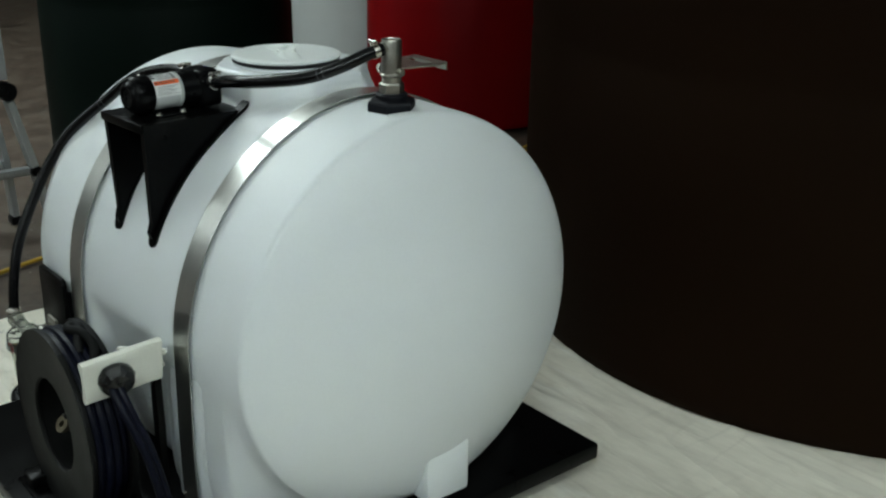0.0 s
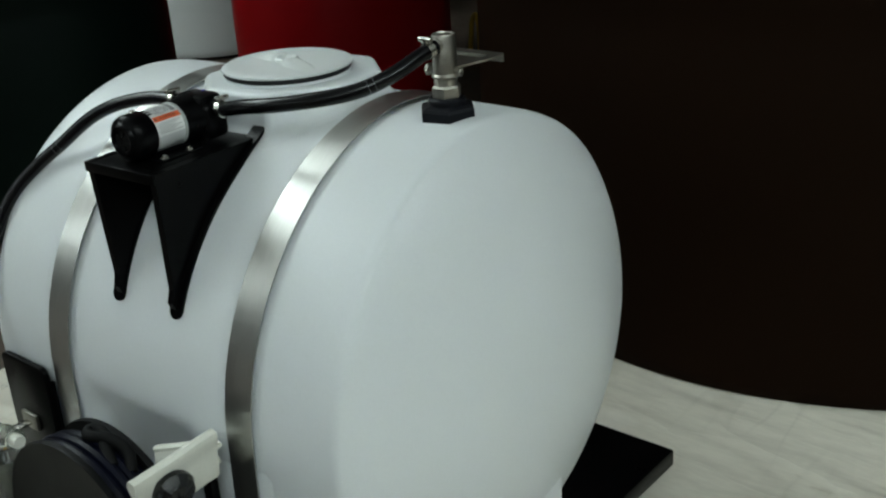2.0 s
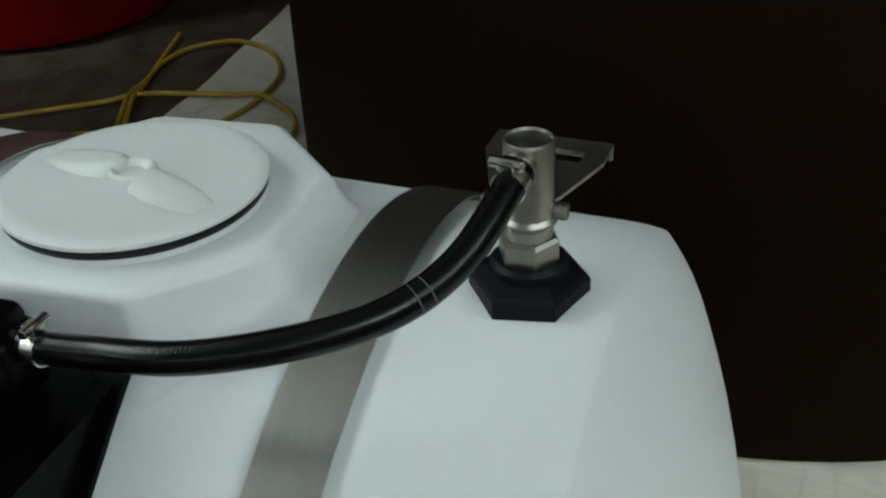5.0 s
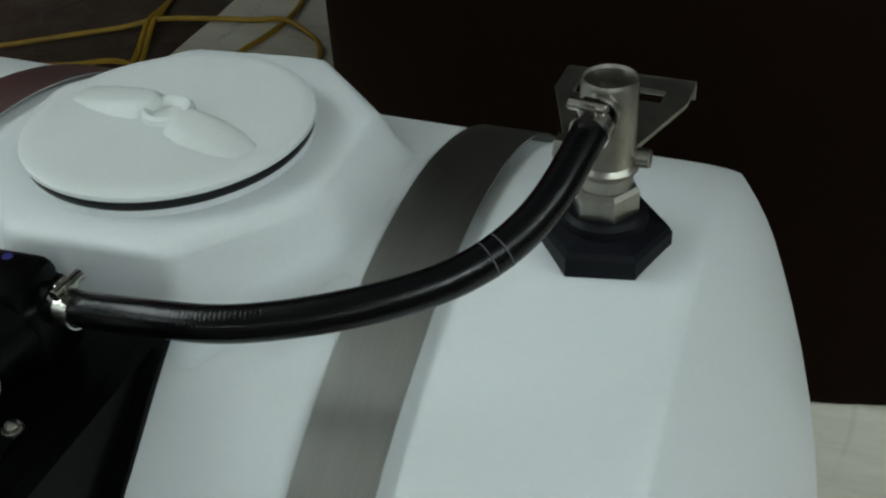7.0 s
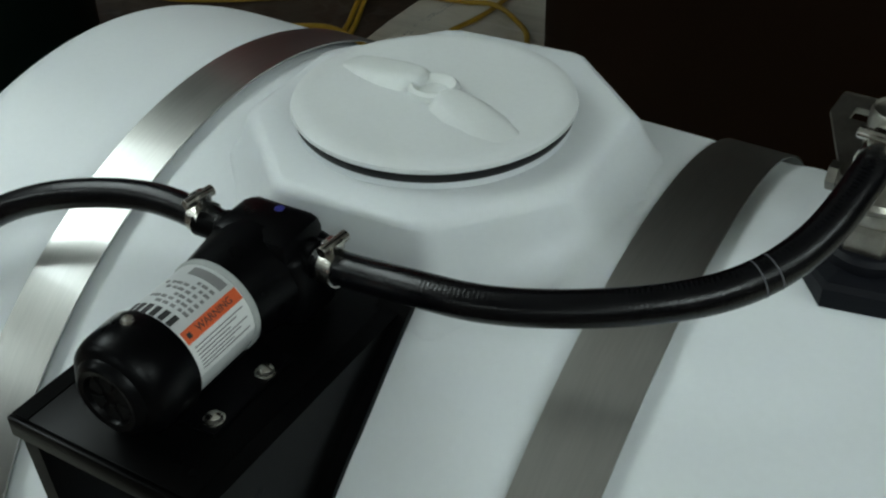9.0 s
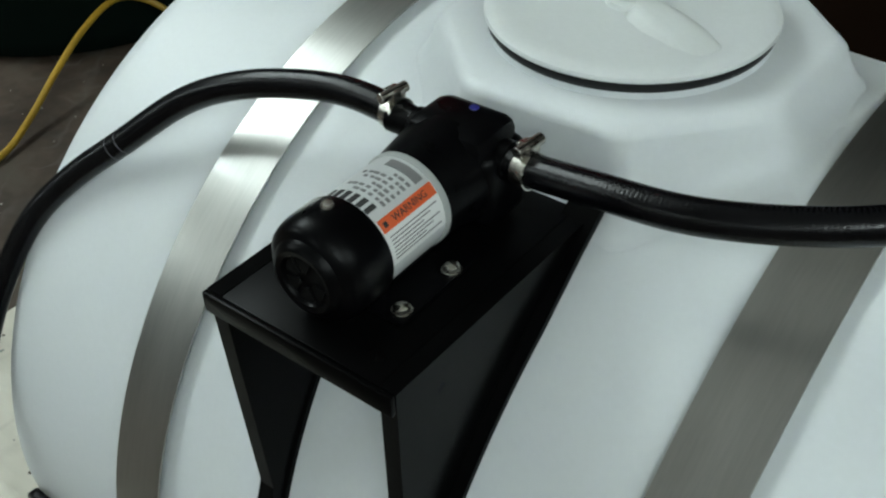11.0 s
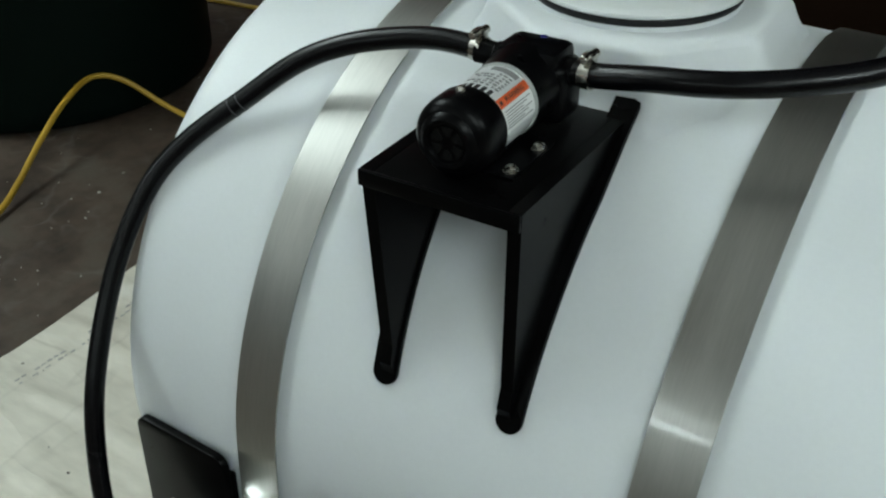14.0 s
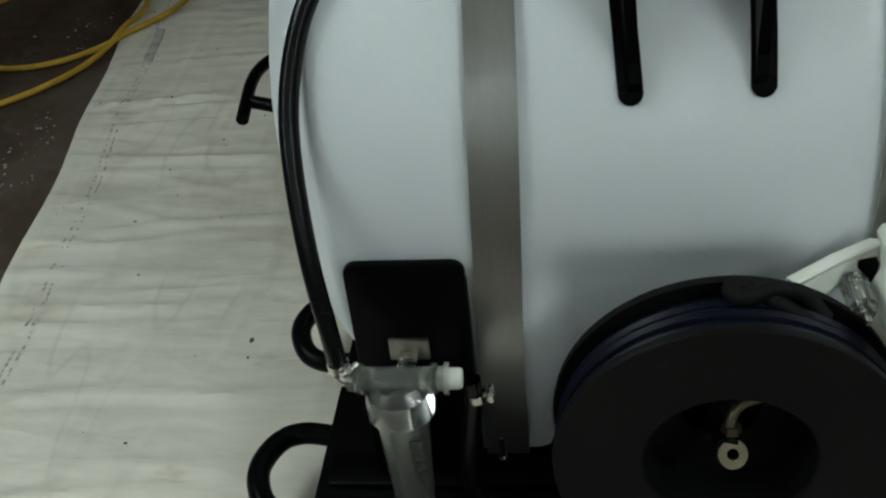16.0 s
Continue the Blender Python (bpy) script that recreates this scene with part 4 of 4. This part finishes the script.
# ---- ball valve on the tank ----
vx, vy = 0.3050, 0.109
vz = top_of(vy) - 0.003
valve = thing("ball_valve", "plated brass ball valve with flat lever on a black nut", "valve", (vx, vy, vz - 0.004))
VO = Vector(valve.location)
part("flange_nut", shift(lathe([(0, -0.012), (0.0425, -0.012), (0.0425, 0.001), (0.0425, 0.009), (0.040, 0.013), (0.028, 0.017), (0, 0.017)], Matrix.Translation((vx, vy, vz)) @ pose(0, 0, 0, 0, 0, 12), 6), VO), NUT, valve, "black six-sided bulkhead nut", smooth=False)
part("nut_collar", shift(lathe([(0, 0.02), (0.027, 0.02), (0.027, 0.029), (0.024, 0.032), (0, 0.032)], Matrix.Translation((vx, vy, vz - 0.006))), VO), NUT, valve)
part("hex_collar", shift(lathe([(0.0, 0.020), (0.021, 0.020), (0.0215, 0.030), (0.0215, 0.046), (0.019, 0.049), (0.0, 0.049)], Matrix.Translation((vx, vy, vz - 0.006)), 6), VO), PLATED, valve, smooth=False)
part("body", shift(lathe([(0, 0.046), (0.015, 0.047), (0.0165, 0.050), (0.0165, 0.058), (0.0195, 0.061), (0.0195, 0.063), (0.0172, 0.066), (0.0172, 0.118), (0.0158, 0.121), (0.0150, 0.119), (0.0, 0.119)], Matrix.Translation((vx, vy, vz - 0.006)), 40), VO), PLATED, valve)
part("barb", shift(lathe([(0, 0), (0.011, 0), (0.011, 0.014), (0.0085, 0.016), (0.0085, 0.030), (0, 0.030)], along((vx, vy - 0.004, vz + 0.103), (vx - 0.002, vy - 0.04, vz + 0.097))), VO), PLATED, valve)
part("stem", shift(rod((vx - 0.030, vy, vz + 0.062), (vx + 0.026, vy + 0.004, vz + 0.062), 0.006), VO), PLATED, valve)
part("stem_nut", shift(lathe([(0, 0), (0.009, 0), (0.009, 0.006), (0, 0.007)], along((vx - 0.026, vy, vz + 0.062), (vx - 0.05, vy, vz + 0.062)), 6), VO), PLATED, valve, smooth=False)
lm = pose(0.2975, 0.101, 0.868, 2, 0, 0)
outer = [(-0.016, 0.0), (0.020, 0.0), (0.042, 0.070), (0.042, 0.097), (-0.045, 0.097), (-0.045, 0.070)]
slot = [(-0.032, 0.066), (0.026, 0.066), (0.026, 0.082), (-0.032, 0.082)]
bm = bmesh.new()
for z in (0.0, 0.0032):
    a = [bm.verts.new((x, y, z)) for x, y in outer]
    b = [bm.verts.new((x, y, z)) for x, y in slot]
    for q in ((a[0], a[1], b[1], b[0]), (a[1], a[2], b[1]), (a[2], a[3], b[2], b[1]), (a[3], a[4], b[3], b[2]), (a[4], a[5], b[0], b[3]), (a[5], a[0], b[0])):
        bm.faces.new(q)
bm.verts.ensure_lookup_table()
for base, n in ((0, 6), (6, 4)):
    for k in range(n):
        i, j = base + k, base + (k + 1) % n
        bm.faces.new((bm.verts[i], bm.verts[j], bm.verts[j + 10], bm.verts[i + 10]))
bm = join(bm, box((-0.045, 0.097, -0.010), (0.042, 0.100, 0.0032), 0.001))
bm.transform(lm)
part("lever", shift(bm, VO), PLATED, valve, "flat plated lever with a slot", smooth=False)


# ---- strainer on its black plate ----
plate = thing("mounting_plate", "upright black steel plate on the skid", "plate", (-0.296, -0.292, 0.095))
corner = [(-0.359, 0.0955), (-0.230, 0.0955)]
for cxx, a0 in ((-0.230 - 0.014, 0), (-0.359 + 0.014, 90)):
    corner += [(cxx + 0.014 * math.cos(radians(a0 + 15 * k)), 0.411 - 0.014 + 0.014 * math.sin(radians(a0 + 15 * k))) for k in range(7)]
part("panel", shift(prism(corner, 0.010, Matrix(((1, 0, 0, 0), (0, 0, 1, -0.297), (0, 1, 0, 0), (0, 0, 0, 1))), 0.002), Vector(plate.location)), BLACK, plate)
part("gusset", shift(box((-0.238, -0.2865, 0.0955), (-0.230, -0.2800, 0.385), 0.002), Vector(plate.location)), BLACK, plate)

sx, sy, sz = -0.304, -0.358, 0.308
strainer = thing("strainer", "clear plastic line strainer with white plug", "strainer", (sx, sy, 0.08))
SO = Vector(strainer.location)
part("bracket_plate", shift(box((sx - 0.016, -0.3040, 0.285), (sx + 0.028, -0.2975, 0.313), 0.001), SO), PLATED, strainer, "small grey fixing plate")
part("bracket_arm", shift(box((sx - 0.004, -0.346, 0.296), (sx + 0.016, -0.3045, 0.300), 0.001), SO), ZINC, strainer)
part("cross_tube", shift(lathe([(0.008, -0.052), (0.0135, -0.052), (0.0135, -0.044), (0.0165, -0.043), (0.0165, -0.037), (0.0125, -0.036), (0.0125, 0.036), (0.0165, 0.037), (0.0165, 0.043), (0.0135, 0.044), (0.0135, 0.050), (0.008, 0.050)],
                               along((sx, sy, sz), (sx + 1, sy, sz))), SO), FROSTED, strainer)
part("collar", shift(lathe([(0.0, 0.02), (0.024, 0.018), (0.034, 0.008), (0.0365, -0.010), (0.0365, -0.022), (0.033, -0.026), (0.0, -0.026)], Matrix.Translation((sx, sy, sz - 0.022))), SO), CLEAR, strainer, "clear domed collar")
part("bowl", shift(lathe([(0.0, -0.185), (0.012, -0.184), (0.019, -0.176), (0.0215, -0.16), (0.028, -0.02), (0.0295, -0.003), (0.0295, 0.0), (0.026, 0.0), (0.025, -0.02), (0.019, -0.158), (0.016, -0.172), (0, -0.176)], Matrix.Translation((sx, sy, sz - 0.048))), SO), FROSTED, strainer, "clear tapered bowl")
part("screen", shift(lathe([(0, -0.160), (0.012, -0.158), (0.016, -0.01), (0.016, 0.0), (0, 0)], Matrix.Translation((sx, sy, sz - 0.050))), SO), MESHTUBE, strainer, "fine grey filter screen")
part("plug_flange", shift(lathe([(0.009, 0.0), (0.0175, 0.0), (0.0175, 0.006), (0.009, 0.006)], along((sx + 0.0505, sy, sz), (sx + 1, sy, sz)), 32, closed=True), SO), CLEAR, strainer)
part("plug", shift(lathe([(0.0, -0.004), (0.0115, -0.004), (0.0115, 0.018), (0.0100, 0.021), (0, 0.021)], along((sx + 0.048, sy, sz), (sx + 1, sy, sz))), SO), IVORY, strainer, "white plastic plug")
part("inlet", shift(sweep(smooth_path([(sx - 0.046, sy, sz), (sx - 0.055, sy, sz + 0.001), (sx - 0.0600, sy + 0.003, sz + 0.004), (sx - 0.0598, sy + 0.004, sz + 0.014)], 5), circle(0.009, 16)), SO), ZINC, strainer, "bright elbow fitting")
for k in range(4):
    a = radians(-58)
    c = Vector((sx + 0.0288 * math.cos(a), sy + 0.0288 * math.sin(a), sz - 0.072 - 0.019 * k))
    part("print_bar", shift(box((-0.007, -0.0022 + 0.0004 * k, -0.006), (0.007, -0.0010 + 0.0004 * k, 0.006), m=Matrix.Translation(c - Vector((0.0, 0.001 - 0.0026 * k, 0)))), SO), INK, strainer, "dark printed mark", smooth=False)

hose("outlet_hose", "black hose dropping from the strainer to the reel", [(-0.228, -0.345, 0.294), (-0.227, -0.345, 0.270), (-0.233, -0.345, 0.22), (-0.240, -0.348, 0.16), (-0.226, -0.354, 0.114), (-0.17, -0.362, 0.0945), (-0.05, -0.37, 0.0935)], 0.0105, RUBBER)
clamp((-0.2235, -0.345, 0.272), (0.05, 0, -1), 0.0106)


# ---- hose reel ----
rx, rz, RR = 0.031, 0.258, 0.174
reel = thing("hose_reel", "charcoal hose reel wound with navy spray hose", "hose reel", (rx, -0.385, 0.08))
RO = Vector(reel.location)


def disc(y0, y1, r_in, name):
    prof = [(r_in, y0 + 0.003), (r_in + 0.003, y0), (RR - 0.006, y0), (RR - 0.001, y0 - 0.002), (RR, y0 + 0.002), (RR - 0.001, y1), (r_in + 0.002, y1), (r_in, y1 - 0.001)]
    return part(name, shift(lathe([(r, h) for r, h in prof], along((rx, 0, rz), (rx, 1, rz)), 72, closed=True), RO), CHARCOAL, reel)


disc(-0.428, -0.420, 0.084, "front_disc")
# rear disc and core are coloured black for the shade inside the reel
disc(-0.357, -0.349, 0.040, "rear_disc").data.materials[0] = DARK
part("drum_core", shift(lathe([(0.096, -0.419), (0.096, -0.358), (0.090, -0.358), (0.090, -0.419)], along((rx, 0, rz), (rx, 1, rz)), 48, closed=True), RO), DARK, reel)
layers = []
for lay, (r, n) in enumerate(((0.105, 4), (0.120, 4), (0.135, 4), (0.150, 4), (0.163, 3))):
    for k in range(n):
        y = -0.4115 + 0.0148 * k + (0.004 if lay % 2 else 0)
        layers.append((r + 0.0015 * math.sin(3 * k + lay), y))
for r, y in layers:
    part("hose_turn", shift(lathe([(r + 0.0078 * math.cos(t), y + 0.0078 * math.sin(t)) for t in [2 * math.pi * q / 8 for q in range(8)]], along((rx, 0, rz), (rx, 1, rz)), 56, closed=True), RO), NAVY, reel, "turn of navy spray hose")
part("axle", shift(rod((rx, -0.41, rz), (rx, -0.325, rz), 0.014), RO), BLACK, reel)
part("swivel", shift(lathe([(0.006, 0.0), (0.0135, 0.0), (0.015, 0.003), (0.015, 0.010), (0.006, 0.010)], along((rx + 0.003, -0.408, rz - 0.006), (rx + 0.02, -0.50, rz + 0.06)), 24, closed=True), RO), BRASS, reel, "dull brass swivel eye")
part("swivel_pipe", shift(sweep(smooth_path([(rx + 0.003, -0.400, rz + 0.004), (rx + 0.002, -0.396, rz + 0.022), (rx + 0.006, -0.392, rz + 0.034), (rx + 0.014, -0.386, rz + 0.040), (rx + 0.032, -0.381, rz + 0.044), (rx + 0.054, -0.378, rz + 0.048)], 6), circle(0.006, 12)), RO), BRASS, reel)
part("swivel_nut", shift(lathe([(0, 0), (0.010, 0), (0.010, 0.009), (0, 0.010)], along((rx + 0.004, -0.398, rz + 0.012), (rx + 0.004, -0.392, rz + 0.034)), 6), RO), BRASS, reel, smooth=False)
# the loose end of the hose, doubled over on top of the coil
part("hose_end", shift(sweep(smooth_path([(rx + 0.066, -0.392, rz + 0.150), (rx + 0.035, -0.380, rz + 0.166), (rx + 0.012, -0.368, rz + 0.174), (rx - 0.004, -0.374, rz + 0.176), (rx + 0.006, -0.386, rz + 0.175), (rx + 0.034, -0.374, rz + 0.175), (rx + 0.064, -0.366, rz + 0.162), (rx + 0.085, -0.376, rz + 0.140)], 6), circle(0.0085, 12)), RO), DARK, reel, "doubled-over black hose end")
for x in (rx - 0.075, rx + 0.075):
    part("stand", shift(sweep([(x * 1.4 - 0.01, -0.330, 0.0915), (rx + (x - rx) * 0.2, -0.330, rz)], [(-0.02, -0.004), (0.02, -0.004), (0.02, 0.004), (-0.02, 0.004)], up=Vector((0, 1, 0))), RO), BLACK, reel, "black steel reel stand", smooth=False)
part("base_foot", shift(box((rx - 0.15, -0.46, 0.0853), (rx + 0.15, -0.318, 0.091), 0.003), RO), BLACK, reel)
part("brake", shift(box((-0.10, -0.455, 0.0915), (-0.05, -0.395, 0.115), 0.006), RO), BLACK, reel)

# white hose guide beside the reel
guide = thing("hose_guide", "ivory plastic angled hose guide with a black ball stop", "hose guide", (0.18, -0.275, 0.37))
GO = Vector(guide.location)
S = [(-0.009, -0.031), (-0.007, -0.036), (-0.002, -0.038), (0.004, -0.036), (0.006, -0.030), (0.003, -0.018), (0.000, -0.002), (0.002, 0.012), (0.008, 0.022), (0.010, 0.029), (0.007, 0.036),
     (0.0, 0.038), (-0.007, 0.035), (-0.009, 0.028), (-0.006, 0.016), (-0.007, 0.0), (-0.009, -0.016)]
part("long_arm", shift(sweep([(0.182, -0.287, 0.405), (0.183, -0.31, 0.405), (0.186, -0.37, 0.402), (0.186, -0.424, 0.399)], [(u - 0.14 * v, v * 1.04) for u, v in S]), GO), IVORY, guide)
T = [(u, v * 0.40) for u, v in S]
part("short_arm", shift(sweep([(0.1845, -0.286, 0.404), (0.180, -0.282, 0.403), (0.142, -0.297, 0.396), (0.096, -0.322, 0.387)], T), GO), IVORY, guide)
part("post", shift(box((0.160, -0.300, 0.0955), (0.180, -0.286, 0.405), 0.002), GO), BLACK, guide)
ball = lathe([(0, -0.012), (0.016, -0.011), (0.026, -0.006), (0.0305, 0.002), (0.0305, 0.010), (0.027, 0.018), (0.019, 0.025), (0.010, 0.028), (0, 0.029)], along((0.191, -0.370, 0.398), (0.29, -0.383, 0.374)), 22)
for k, v in enumerate(ball.verts):
    v.co += Vector((0.2, -0.7, 0.5)) * (0.0034 * noise.noise(v.co * 130)) + Vector((1, 0, 0)) * (0.0022 * noise.noise(v.co * 260))
part("ball_stop", shift(ball, GO), GLOSS, guide, "lumpy black rubber ball stop", smooth=False)
for off, nm in ((0.0, "spray_hose"), (0.012, "spray_hose")):
    hose(nm, "navy spray hose hanging from the guide", [(0.203 + off * 0.3, -0.372 - off, 0.395 - off * 0.4), (0.220, -0.373 - off, 0.381), (0.240 + off * 0.4, -0.366 - off, 0.345), (0.263 + off * 0.6, -0.350 - off, 0.286), (0.282 + off * 0.5, -0.338 - off, 0.20),
                 (0.291, -0.334 - off, 0.145), (0.270, -0.338 - off, 0.105), (0.21, -0.35 - off, 0.0945)], 0.0072, NAVY)
part("roller", shift(lathe([(0.004, -0.024), (0.012, -0.024), (0.0145, -0.020), (0.0135, 0.0), (0.0145, 0.020), (0.012, 0.024), (0.004, 0.024)], along((0.156, -0.330, 0.388), (0.161, -0.5, 0.386)), 24, closed=True), GO), CLEAR, guide, "cloudy clear plastic roller")
part("roller_pin", shift(rod((0.157, -0.300, 0.388), (0.158, -0.37, 0.387), 0.0036, 12), GO), ZINC, guide)
